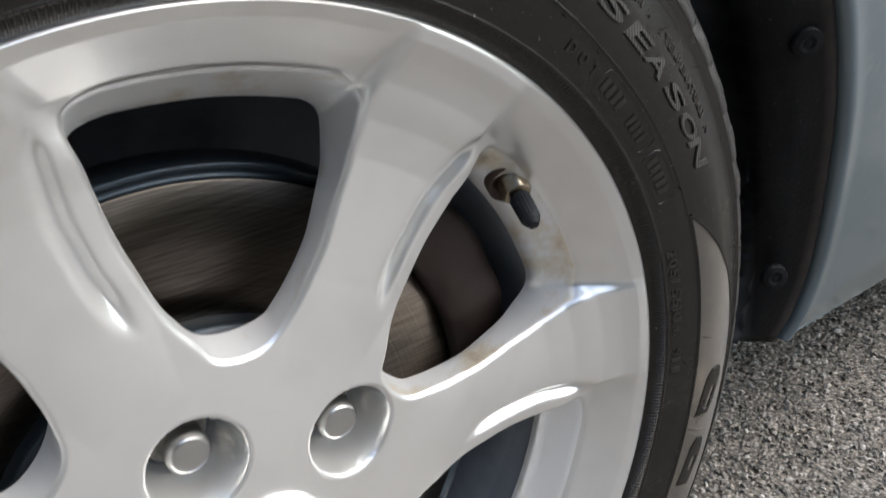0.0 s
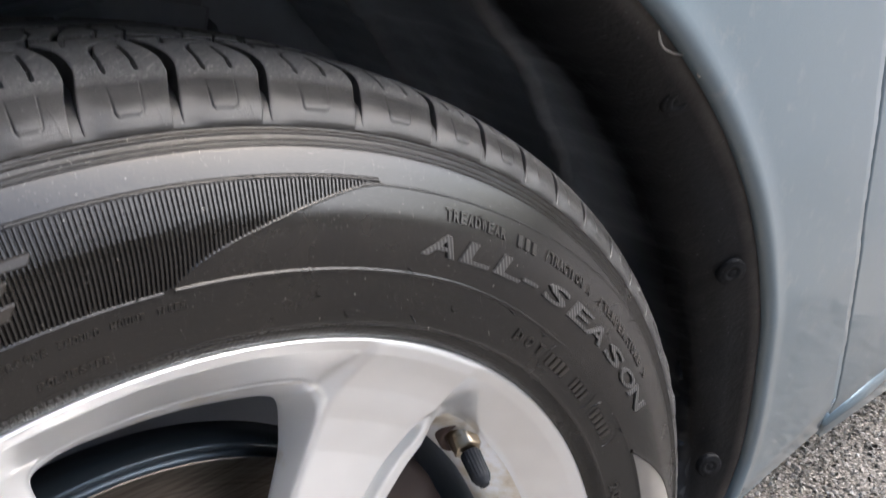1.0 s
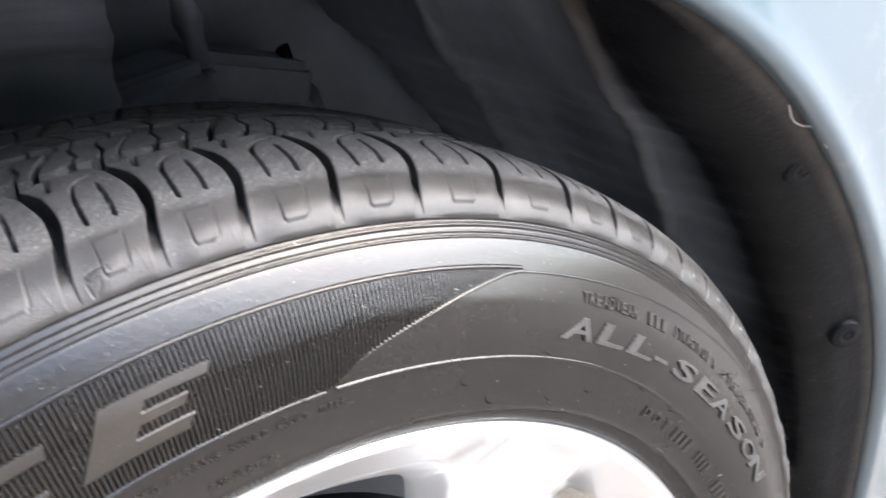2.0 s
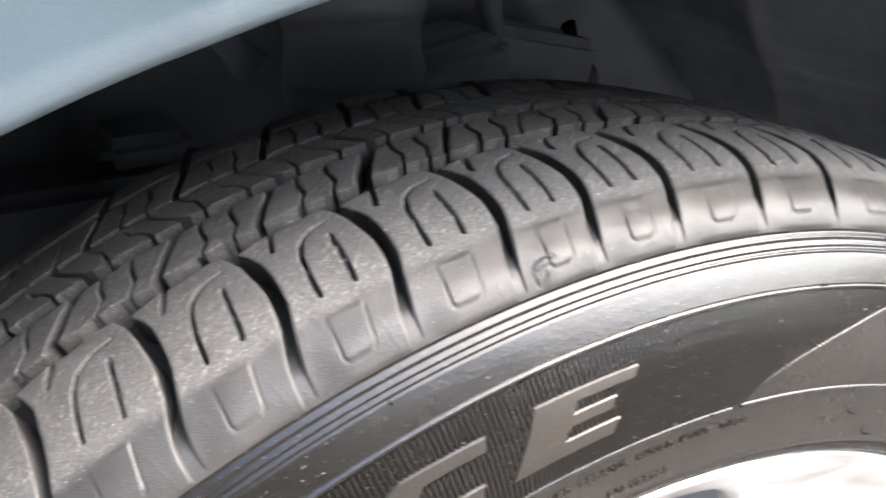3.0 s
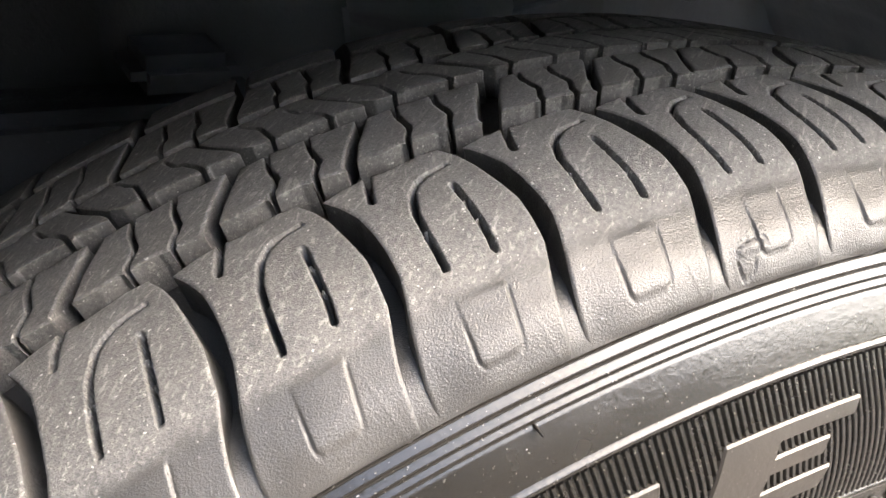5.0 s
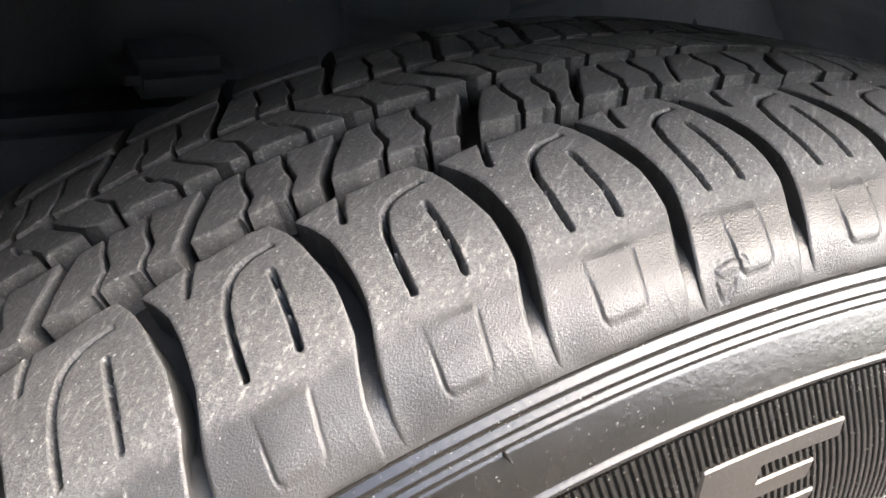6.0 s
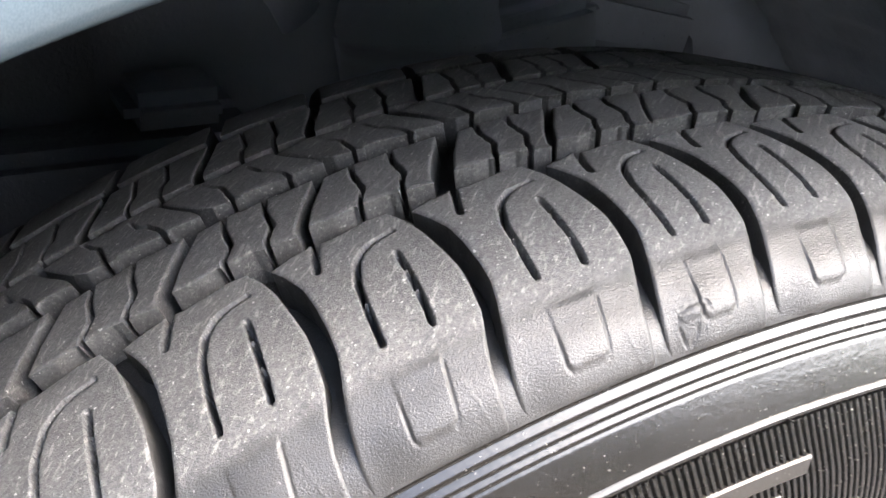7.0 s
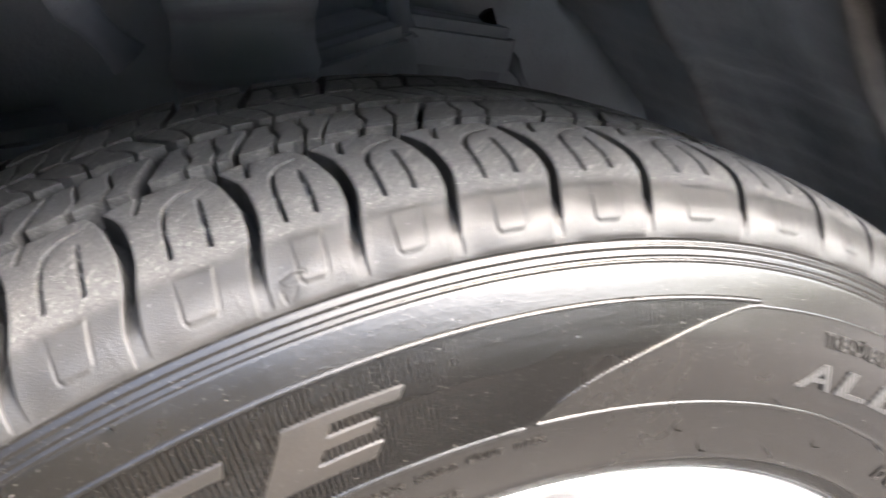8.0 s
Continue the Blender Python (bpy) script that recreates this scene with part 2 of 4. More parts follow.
def stones():
    m, t, b = nodes_of("asphalt_chippings")
    g = t.nodes.new("ShaderNodeNewGeometry")
    st = ramp(t, g.outputs["Random Per Island"], [(0.0, (0.10, 0.092, 0.082)), (0.30, (0.22, 0.203, 0.182)), (0.70, (0.36, 0.335, 0.305)), (0.93, (0.46, 0.435, 0.40)), (0.985, (0.62, 0.60, 0.56)), (0.998, (0.60, 0.58, 0.54)), (1.0, (0.55, 0.28, 0.11))])
    link(t, mixed(t, 0.5, st.outputs[0], ramp(t, noise_node(t, 400, 4).outputs[0], [(0.3, grey(0.35)), (0.7, grey(1.0))]).outputs[0], "MULTIPLY"), b.inputs["Base Color"])
    b.inputs["Roughness"].default_value = 0.8
    return m


SIDE, TREAD, LETTER = rubber_side(), rubber_tread(), rubber_letter()
# lighter copies of the sidewall rubber; reflected ground and sky put into the colour
SATIN, PALE = rubber_side("satin_raised_rubber", 1.1, 0.30), rubber_side("sheen_painted_hatched_rubber", 3.6, 0.40)
ALLOY, BARREL, PAINT = alloy_paint(), alloy_barrel(), body_paint()
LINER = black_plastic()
# well colour raised to stand in for stray light in the deep shade
WELL = black_plastic("dusty_lifted_wheel_well", 0.32, 0.5, 0.5)
CAPBLACK = black_plastic("valve_cap_plastic", 0.02, 0.45, 0.15)
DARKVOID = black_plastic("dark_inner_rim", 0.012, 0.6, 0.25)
CHROME = steel("plated_nut_steel", (0.62, 0.62, 0.61), 0.29, 1.0, 0.12)
BRASS = steel("dulled_brass", (0.33, 0.28, 0.21), 0.33, 1.0, 0.5)
NUTSIDE = steel("dark_nut_steel", (0.36, 0.35, 0.33), 0.34, 1.0, 0.35)
IRON = steel("dark_brown_iron", (0.024, 0.014, 0.011), 0.6, 0.2, 0.05)
RUST = steel("rusty_iron", (0.055, 0.035, 0.028), 0.7, 0.3, 0.6)
RINGSTEEL = steel("blue_grey_steel", (0.055, 0.072, 0.088), 0.35, 0.8, 0.1)
DISC, ASPHALT, STONES = disc_steel(), asphalt(), stones()


# ---- mesh helpers ----
def mesh_from(name, verts, faces, material, smooth=True, extra=None):
    me = bpy.data.meshes.new(name)
    me.from_pydata([tuple(map(float, v)) for v in verts], [], faces)
    me.materials.append(material)
    me.polygons.foreach_set("use_smooth", [smooth] * len(me.polygons))
    if extra is not None:
        at = me.attributes.new("wear", "FLOAT", "POINT")
        at.data.foreach_set("value", np.asarray(extra, dtype=np.float32))
    me.update()
    return me


def put(name, me, parent=None, label="", category="", kind="", group=""):
    ob = new(name, me)
    if parent is not None:
        ob.parent = parent
    return tagged(ob, label, category, group, kind)


def part(name, bm, material, parent, label="", smooth=True):
    me = bpy.data.meshes.new(name)
    bm.to_mesh(me)
    bm.free()
    me.materials.append(material)
    me.polygons.foreach_set("use_smooth", [smooth] * len(me.polygons))
    return put(name, me, parent, label)


def grid_faces(nr, nc, closed=False, flip=False):
    fs = []
    for i in range(nr - 1):
        for j in range(nc if closed else nc - 1):
            k = (j + 1) % nc
            q = (i * nc + j, i * nc + k, (i + 1) * nc + k, (i + 1) * nc + j)
            fs.append(q[::-1] if flip else q)
    return fs


def catmull(pts, per=6):
    p = np.array(pts, float)
    e = np.vstack([2 * p[0] - p[1], p, 2 * p[-1] - p[-2]])
    out = []
    for i in range(1, len(e) - 2):
        for s in np.linspace(0, 1, per, endpoint=False):
            a, b, c, d = e[i - 1:i + 3]
            out.append(0.5 * (2 * b + (c - a) * s + (2 * a - 5 * b + 4 * c - d) * s * s + (3 * b - a - 3 * c + d) * s ** 3))
    out.append(p[-1])
    return np.array(out)


def smooth01(x):
    x = np.clip(x, 0, 1)
    return x * x * (3 - 2 * x)


def polar(r, deg, y):
    a = np.radians(deg)
    return np.stack([r * np.cos(a), np.broadcast_to(y, np.shape(a)) if np.ndim(y) == 0 else y, r * np.sin(a)], -1)


def revolve(name, prof, material, parent, label="", n=360, start=0.0, end=360.0, flip=False):
    """Turn a profile of (radius, depth) about the wheel's axis."""
    prof = np.array(prof, float)
    closed = end - start >= 360
    ang = np.linspace(start, end, n, endpoint=not closed)
    v = np.concatenate([polar(np.full(n, r), ang, np.full(n, y)) for r, y in prof])
    return put(name, mesh_from(name, v, grid_faces(len(prof), n, closed, flip), material), parent, label)


# ---- the wheel ----
wheel = tagged(new("wheel"), "silver seven-spoke alloy wheel with an all-season tyre, standing on asphalt", "wheel")
wheel.location = (0, 0, ZC)

# outer half of the tyre's section, from the bead over the sidewall to the crown: radius, depth
SECTION = [(.2190, .0060), (.2235, .0), (.2270, -.0040), (.2320, -.0065), (.2450, -.0100), (.2580, -.0120), (.2680, -.0113), (.2760, -.0085),
           (.2845, -.0048), (.2900, -.0021), (.2950, 0), (.2985, .0013), (.3016, .0030), (.3048, .0056), (.3080, .0092), (.3106, .0138),
           (.3127, .0195), (.3143, .0275), (.3154, .0370), (.3162, .0480), (.3170, .0640), (.3173, .0800)]
WIDE = .160  # from the foot of the outer blocks to that of the inner ones
HALF = catmull(SECTION, 10)
FULL = np.vstack([HALF, np.stack([HALF[-2::-1, 0], WIDE - HALF[-2::-1, 1]], 1)])
side_r, side_y = HALF[:105, 0], HALF[:105, 1]


def wall_y(r):
    """Depth of the sidewall's face at a radius."""
    return np.interp(r, side_r, side_y)


i_sh = 100  # the foot of the tread blocks on the outer side
TREADLINE = FULL[i_sh:len(FULL) - i_sh]
tread_len = np.concatenate([[0], np.cumsum(np.hypot(*np.diff(TREADLINE, axis=0).T))])


def tread_at(v):
    """Radius, depth and the outward normal at a length v along the tread line from the foot of the outer blocks."""
    r, y = np.interp(v, tread_len, TREADLINE[:, 0]), np.interp(v, tread_len, TREADLINE[:, 1])
    h = 0.0012
    dr = np.interp(v + h, tread_len, TREADLINE[:, 0]) - np.interp(v - h, tread_len, TREADLINE[:, 0])
    dy = np.interp(v + h, tread_len, TREADLINE[:, 1]) - np.interp(v - h, tread_len, TREADLINE[:, 1])
    ln = np.hypot(dr, dy) + 1e-12
    return r, y, dy / ln, -dr / ln


def v_of_y(y):
    return np.interp(y, TREADLINE[:, 1], tread_len)


# carcass: sidewalls with their moulded rings, and the floor of the grooves
def carcass_profile():
    out = []
    for r, y in HALF[:i_sh + 1]:
        out.append([r, y])
    fine = []
    base = np.array(out)
    rs = np.concatenate([np.linspace(.2190, .2235, 6), np.linspace(.2240, .2330, 28), np.linspace(.234, .250, 12), np.linspace(.2505, .2540, 5), np.linspace(.256, .2860, 18), np.linspace(.2864, .2955, 84)])
    for r in rs:
        y = float(np.interp(r, base[:, 0], base[:, 1]))
        for c, w, h in ((.2308, .0006, .0006), (.2232, .0007, .0003), (.2892, .00035, -.00016), (.2899, .00032, .00022), (.2907, .0004, -.00018), (.2914, .00035, .00024), (.2925, .0004, -.00020), (.2934, .00035, .00024), (.2946, .0005, -.00035)):
            y -= h * math.exp(-((r - c) / w) ** 2)
        fine.append((r, y))
    DEEP = .0078
    vs = np.linspace(0.0035, tread_len[-1] - 0.0035, 60)
    r, y, nr, ny = tread_at(vs)
    dp = DEEP * smooth01((np.minimum(vs, tread_len[-1] - vs) - .004) / .022) + .0004
    for k in range(len(vs)):
        fine.append((r[k] - nr[k] * dp[k], y[k] - ny[k] * dp[k]))
    for rr, yy in HALF[i_sh::-4]:
        fine.append((rr, WIDE - yy))
    return fine


tyre = revolve("tyre", carcass_profile(), SIDE, wheel, "black all-season rubber tyre with dusty tread blocks", n=720, flip=True)
# the floor of the grooves has the grained rubber of the tread
tyre.data.materials.append(TREAD)
FLOOR = len(carcass_profile()) - len(HALF[i_sh::-4]) - 60
for i in range(FLOOR - 1, FLOOR + 60):
    for j in range(720):
        tyre.data.polygons[i * 720 + j].material_index = 1

# pitch of the tread: the groove feet round the tyre, in degrees
FEET = [124.1, 118.05, 112.6, 107.5, 102.47, 97.3, 92.95, 88.35, 83.0, 77.6, 71.0, 64.5, 59.4, 54.5, 50.0, 45.4, 40.0, 35.1, 30.2]
rnd = random.Random(5)
while FEET[0] < 158:
    FEET.insert(0, FEET[0] + rnd.choice((4.5, 5.3, 5.9)))
while FEET[-1] > 8:
    FEET.append(FEET[-1] - rnd.choice((4.5, 5.3, 5.9)))
LEFT_Y = [0, .0024, .0071, .0120, .0160, .0208, .0270, .0326, .0380, .0420, .0445]
LEFT_D = [.10, .05, -.25, -.60, -.82, -.90, -.92, -.85, -.55, -.22, -.02]
RIGHT_Y = [0, .0011, .0044, .0092, .0122, .0170, .0217, .0265, .0348, .0396, .0434, .0450]
RIGHT_D = [.70, .66, .50, .14, -.08, -.20, -.28, -.21, -.05, .14, .42, .55]


def seg_dist(px, py, line):
    d = np.full(np.shape(px), 9.0)
    for (ax, ay), (bx, by) in zip(line, line[1:]):
        ux, uy = bx - ax, by - ay
        k = np.clip(((px - ax) * ux + (py - ay) * uy) / (ux * ux + uy * uy + 1e-15), 0, 1)
        d = np.minimum(d, np.hypot(px - ax - k * ux, py - ay - k * uy))
    return d


def block_mesh(v, left, right, cuts, nx, deep=.0076, wear=None, raise_fn=None, near_v=None, nubs=(), sides=(.9, .75, .40)):
    """A rubber block between two edge curves (degrees at each length v along the tread line), with sipes cut into its face.
    cuts: (polyline in (degrees, v), half width, depth). near_v: how far the block's two ends shift along v at each column."""
    nv = len(v)
    s = np.linspace(0, 1, nx)
    S, V = np.meshgrid(s, v)
    if near_v is not None:
        lo, hi = near_v(s)
        tt = (V - v[0]) / (v[-1] - v[0])
        V = lo[None, :] + tt * (hi - lo)[None, :]
    L, R_ = np.interp(V, v, left), np.interp(V, v, right)
    TH = L + S * (R_ - L)
    r, y, nr, ny = tread_at(V)
    X = np.radians(TH) * .31
    d = np.zeros_like(X)
    for line, half, depth in cuts:
        q = seg_dist(X, V, [(math.radians(a) * .31, b) for a, b in line])
        d = np.maximum(d, depth * (1 - smooth01((q - half * .6) / (half * .5))))
    for a, b, size in nubs:
        q = np.hypot(X - math.radians(a) * .31, V - b)
        d = d * (1 - .93 * np.exp(-(q / size) ** 4))
    # rounded rims
    ex = np.minimum(np.abs(TH - L), np.abs(TH - R_)) * math.pi / 180 * .31
    ev = np.minimum(V - V[:1], V[-1:] - V)
    e = np.minimum(ex, ev)
    d = d + .00028 * np.clip(1 - e / .0006, 0, 1) ** 2
    if raise_fn is not None:
        d = d - raise_fn(TH, V)
    d = d + np.array([noise.noise((float(a) * 90, float(b) * 90, left[0])) for a, b in zip(X.ravel(), V.ravel())]).reshape(X.shape) * .00012
    P = polar((r - nr * d).ravel(), TH.ravel(), (y - ny * d).ravel())
    faces = grid_faces(nv, nx, flip=True)
    w = (np.ones_like(d) if wear is None else wear(TH, V))
    w = (w * (1 - smooth01((d - .0008) / .0012))).ravel()
    # side walls, splayed a little towards their feet
    ring = list(range(nx)) + [i * nx + nx - 1 for i in range(1, nv)] + [(nv - 1) * nx + j for j in range(nx - 2, -1, -1)] + [i * nx for i in range(nv - 2, 0, -1)]
    cTH, cV = TH.mean(), V.mean()
    f = TH.ravel()[ring], V.ravel()[ring]
    verts = [P]
    wl = [w]
    base = len(P)
    for k, (dp, sp) in enumerate(((0.0, 1.0), (.0012, 1.0), (deep, 1.02))):
        th = cTH + (f[0] - cTH) * sp
        slot = np.clip(d.ravel()[ring] / .003, 0, 1) * (k > 0)
        vv = cV + (f[1] - cV) * (1 + (sp - 1) * .5)
        vv = vv - np.sign(vv - cV) * slot * np.minimum(.0035, np.abs(vv - cV))
        vv = np.clip(vv, 0.0002, tread_len[-1] - .0002)
        r2, y2, nr2, ny2 = tread_at(vv)
        foot = smooth01(np.minimum(vv, tread_len[-1] - vv) / .012)
        d2 = d.ravel()[ring] + dp * (0.12 + 0.88 * foot)
        if k == 0:
            verts.append(P[ring])
        else:
            verts.append(polar(r2 - nr2 * d2, th, y2 - ny2 * d2))
        wl.append((w[ring] * sides[k]))
    n = len(ring)
    for k in range(2):
        o = base + k * n
        for j in range(n):
            faces.append((o + j, o + (j + 1) % n, o + n + (j + 1) % n, o + n + j))
    return mesh_from("tread_block", np.concatenate(verts), faces, TREAD, extra=np.concatenate(wl))


def shoulder_block(k0, k1, fine):
    p = k0 - k1
    y = np.concatenate([np.linspace(0, .0115, 46 if fine else 8), np.linspace(.012, .0440, 66 if fine else 8)])
    v = v_of_y(y)
    left, right = k0 + np.interp(y, LEFT_Y, LEFT_D), k1 + np.interp(y, RIGHT_Y, RIGHT_D)

    def at(f, yy):
        return (k0 - f * p, float(v_of_y(yy)))
    cuts, lift, nubs = [], None, []

    def ends(q):
        return np.zeros_like(q), v_of_y(np.interp(q, [0, .22, .34, .36, .52, .68, .84, 1], [.0418, .0434, .0437, .0441, .0434, .0440, .0448, .0444]))
    if fine:
        j = lambda a: rnd.uniform(-a, a)
        cuts = [([at(.395, .0470), at(.385, .0440), at(.330, .0392), at(.296 + j(.006), .0353)], .00062, .006),
                ([at(.86, .0380), at(.80, .0377), at(.67, .0366)], .00036, .0022),
                ([at(.67, .0366), at(.60, .0351), at(.535, .0328)], .00045, .0035),
                ([at(.535, .0328), at(.468, .0275), at(.435, .0205), at(.410, .0137 + j(.0004))], .00058, .0065),
                ([at(.787, .0310), at(.768, .0235), at(.752, .0185), at(.724, .0139 + j(.0004))], .00058, .0065)]
        nubs = [(*at(.450, .0232 + j(.001)), .00060), (*at(.772, .0262 + j(.001)), .00065), (*at(.757, .0205 + j(.001)), .00060)]
        sq = [at(.36, .0088), at(.67, .0084), at(.59, .0020), at(.32, .0020)]

        def lift(TH, V):
            f = (k0 - TH) / p
            va, vb = sq[2][1], sq[0][1]
            t = (V - va) / (vb - va)
            lo, hi = .32 + t * .04, .59 + t * .08
            dx = np.minimum(f - lo, hi - f) * math.radians(p) * .305
            dv = np.minimum(V - va, vb + .002 - V)
            c = .0012
            near = c - np.hypot(np.clip(c - dx, 0, None), np.clip(c - dv, 0, None))
            inside = smooth01(near / .00040 + .5)
            flash = np.exp(-((f - .79 + V * 6.5) * math.radians(p) * .305 / .0003) ** 2) * (V < .0115)
            fade = 1 - smooth01((V - vb + .001) / .002)
            u = np.clip((f - lo) / (hi - lo), 0, 1)
            tilt = np.clip(np.hypot(.4 + .6 * u, 1 - np.clip(t, 0, 1)), 0, 1)
            torn = 0.0
            if abs(k0 - 97.3) < .05:  # one block has a torn flap at its foot
                px, pv = f * math.radians(p) * .305, V
                def spot(ff, yy):
                    return ff * math.radians(p) * .305, float(v_of_y(yy))
                flap = seg_dist(px, pv, [spot(.17, .0027), spot(.25, .0029), spot(.31, .0030)])
                cut = np.minimum(seg_dist(px, pv, [spot(.15, .0031), spot(.25, .0035), spot(.36, .0034), spot(.38, .0029)]), seg_dist(px, pv, [spot(.11, .0018), spot(.12, .0008), spot(.16, .0006), spot(.25, .0015)]))
                torn = .00025 * smooth01((.0012 - flap) / .0006) - .00035 * smooth01((.00040 - cut) / .0003)
            # the shiny face stands proud and breaks off in a narrow step at its foot
            foot = .0008 * np.clip((V - v[0]) / .0014, 0, 1) * (1 - smooth01((V - v[0] - .006) / .008)) * smooth01((f - .02) / .35) * smooth01((1.02 - f) / .12)
            # a thin sunk line runs round the low corner of the raised square
            line = np.exp(-((near + .00022) / .00022) ** 2) * smooth01((tilt - .45) / .3) * fade * (t < .9)
            return inside * .00034 * tilt * fade - .00030 * line + flash * .00005 + torn + foot

    def wear(TH, V):
        n = np.array([noise.noise((float(a) * 1.3, float(b) * 260, 3.0)) for a, b in zip(TH.ravel(), V.ravel())]).reshape(TH.shape)
        lim = float(v_of_y(.0098)) + n * .0010
        return smooth01((V - lim) / .0050 + .5)
    return block_mesh(v, left, right, cuts, 96 if fine else 9, wear=wear, raise_fn=lift, near_v=ends, nubs=nubs, sides=(.7, .30, .12))


def rib_block(left, right, y0, y1, fine, sipes=(), saw=None):
    """A block of an inner rib. left, right: its edges, and sipes: its cuts, as (depth, degrees) lines across the rib;
    saw: how far its front and back edges wander, as (share, metres) lines."""
    y = np.linspace(y0, y1, 36 if fine else 5)
    edge = [np.interp(y, [a for a, _ in e], [b for _, b in e]) for e in (left, right)]
    cuts = []
    if fine:
        for line, half, depth in sipes:
            cuts.append(([(b, float(v_of_y(a))) for a, b in line], half, depth))

    def ends(s):
        f, b = (np.interp(s, [q for q, _ in e], [d for _, d in e]) for e in (saw or (((0, 0),), ((0, 0),))))
        return v_of_y(y0 + f), v_of_y(y1 + b)
    nx = max(8, int(abs(edge[1].mean() - edge[0].mean()) * (19 if fine else 2)))
    return block_mesh(v_of_y(y), edge[0], edge[1], cuts, nx, near_v=ends)


def shifted(line, a, q=1.0):
    """A (depth, degrees) line moved round by a degrees and stretched by q."""
    return [(y, a + d * q) for y, d in line]


# rib next to the outer shoulder: its slanted gap and its two S-shaped sipes
GAP_ONE = [(.0490, .95), (.0521, .72), (.0577, .28), (.0632, -.28), (.0671, -.66), (.0700, -.86)]
S_ONE = [(.0470, .62), (.0525, .42), (.0545, .22), (.0567, 0), (.0636, 0), (.0660, -.12), (.0720, -.34)]
# middle rib: a slanted cut that opens into a pit, and two jogged sipes
CUT_TWO = [(.0740, 1.04), (.0760, 1.08), (.0784, 1.24), (.0849, 1.92), (.0930, 2.66)]
PIT_TWO = [(.0740, .42), (.0760, .48), (.0776, .80), (.0790, 1.08), (.0849, 1.74), (.0930, 2.48)]
JOG_A = [(.0725, 2.44), (.0758, 2.56), (.0775, 2.62), (.0823, 3.02), (.0836, 3.34), (.0885, 3.62)]
JOG_B = [(.0725, 4.78), (.0768, 4.86), (.0795, 4.90), (.0842, 4.98), (.0856, 5.20), (.0905, 5.62)]
# inner rib, as the first, wider
GAP_THREE = [(.0940, .70), (.0985, .56), (.1050, .12), (.1110, -.28), (.1190, -.72)]
S_THREE = [(.0910, .62), (.0965, .48), (.1010, .32), (.1040, .02), (.1090, -.05), (.1130, -.14), (.1210, -.30)]


def pitch_blocks(k0, k1, fine):
    """All the blocks of one pitch of the tread, from the outer shoulder to the inner one."""
    p = k0 - k1
    q = p / 5.1
    out = [shoulder_block(k0, k1, fine)]
    a, b = k0 + 2.42 * q, k1 + 2.42 * q
    out.append(rib_block(shifted(GAP_ONE, a - .29), shifted(GAP_ONE, b + .25), .0508, .0688, fine,
                         [(shifted(S_ONE, a + f * (b - a), q), .00052, .0062) for f in (.37, .68)],
                         (((0, .0002), (.2, -.0004), (.36, .0006), (.40, 0), (.66, .0002), (.70, -.0004), (1, -.0018)),
                          ((0, -.0010), (.34, .0002), (.38, -.0004), (.68, .0004), (.72, -.0002), (1, .0002)))))
    out.append(rib_block(shifted(PIT_TWO, k0, q), shifted(CUT_TWO, k1, q), .0752, .0918, fine,
                         [(shifted(JOG_A, k1, q), .00046, .0060), (shifted(JOG_B, k1, q), .00042, .0045)],
                         (((0, .0010), (.25, 0), (.27, .0010), (.5, .0004), (.72, -.0008), (.74, .0006), (1, -.0002)),
                          ((0, -.0014), (.3, .0006), (.62, -.0010), (.66, .0004), (1, .0006)))))
    a, b = k0 - .08 * q, k1 - .08 * q
    out.append(rib_block(shifted(GAP_THREE, a - .24), shifted(GAP_THREE, b + .24), .0957, .1165, fine,
                         [(shifted(S_THREE, a + f * (b - a), q), .00050, .0060) for f in (.36, .65)],
                         (((0, 0), (.35, .0004), (.38, -.0002), (.66, .0002), (1, -.0010)), ((0, -.0008), (.36, .0003), (.66, .0003), (1, .0002)))))
    y = np.linspace(.1215, WIDE - .0008, 34 if fine else 8)
    d = np.interp(y, [.1215, .133, .146, .159], [0, .5, .75, .4])
    out.append(block_mesh(v_of_y(y), k0 - 1.2 * q - d, k1 - 1.2 * q + .75 - d, (), 24 if fine else 6))
    return out


SEEN = (12, 152)
rest_v, rest_f, rest_w, count = [], [], [], 0
for k0, k1 in zip(FEET, FEET[1:]):
    near = SEEN[0] < k1 and k0 < SEEN[1]
    if near:
        for me in pitch_blocks(k0, k1, True):
            put("tread_block", me, tyre)
# the rest of the way round, plain and joined
lap = FEET[-1] + 360 - FEET[0]
steps = round(lap / 5.3)
far = [FEET[-1] + 360 - i * lap / steps for i in range(steps + 1)]
low = [(a, b) for a, b in zip(FEET, FEET[1:]) if not (SEEN[0] < b and a < SEEN[1])] + list(zip(far, far[1:]))
for k0, k1 in low:
    for me in pitch_blocks(k0, k1, False):
        rest_v.extend(v.co[:] for v in me.vertices)
        rest_f.extend(tuple(count + i for i in f.vertices) for f in me.polygons)
        rest_w.extend(a.value for a in me.attributes["wear"].data)
        count = len(rest_v)
        bpy.data.meshes.remove(me)
put("tread_rest", mesh_from("tread_rest", rest_v, rest_f, TREAD, extra=rest_w), tyre, kind="stuff")


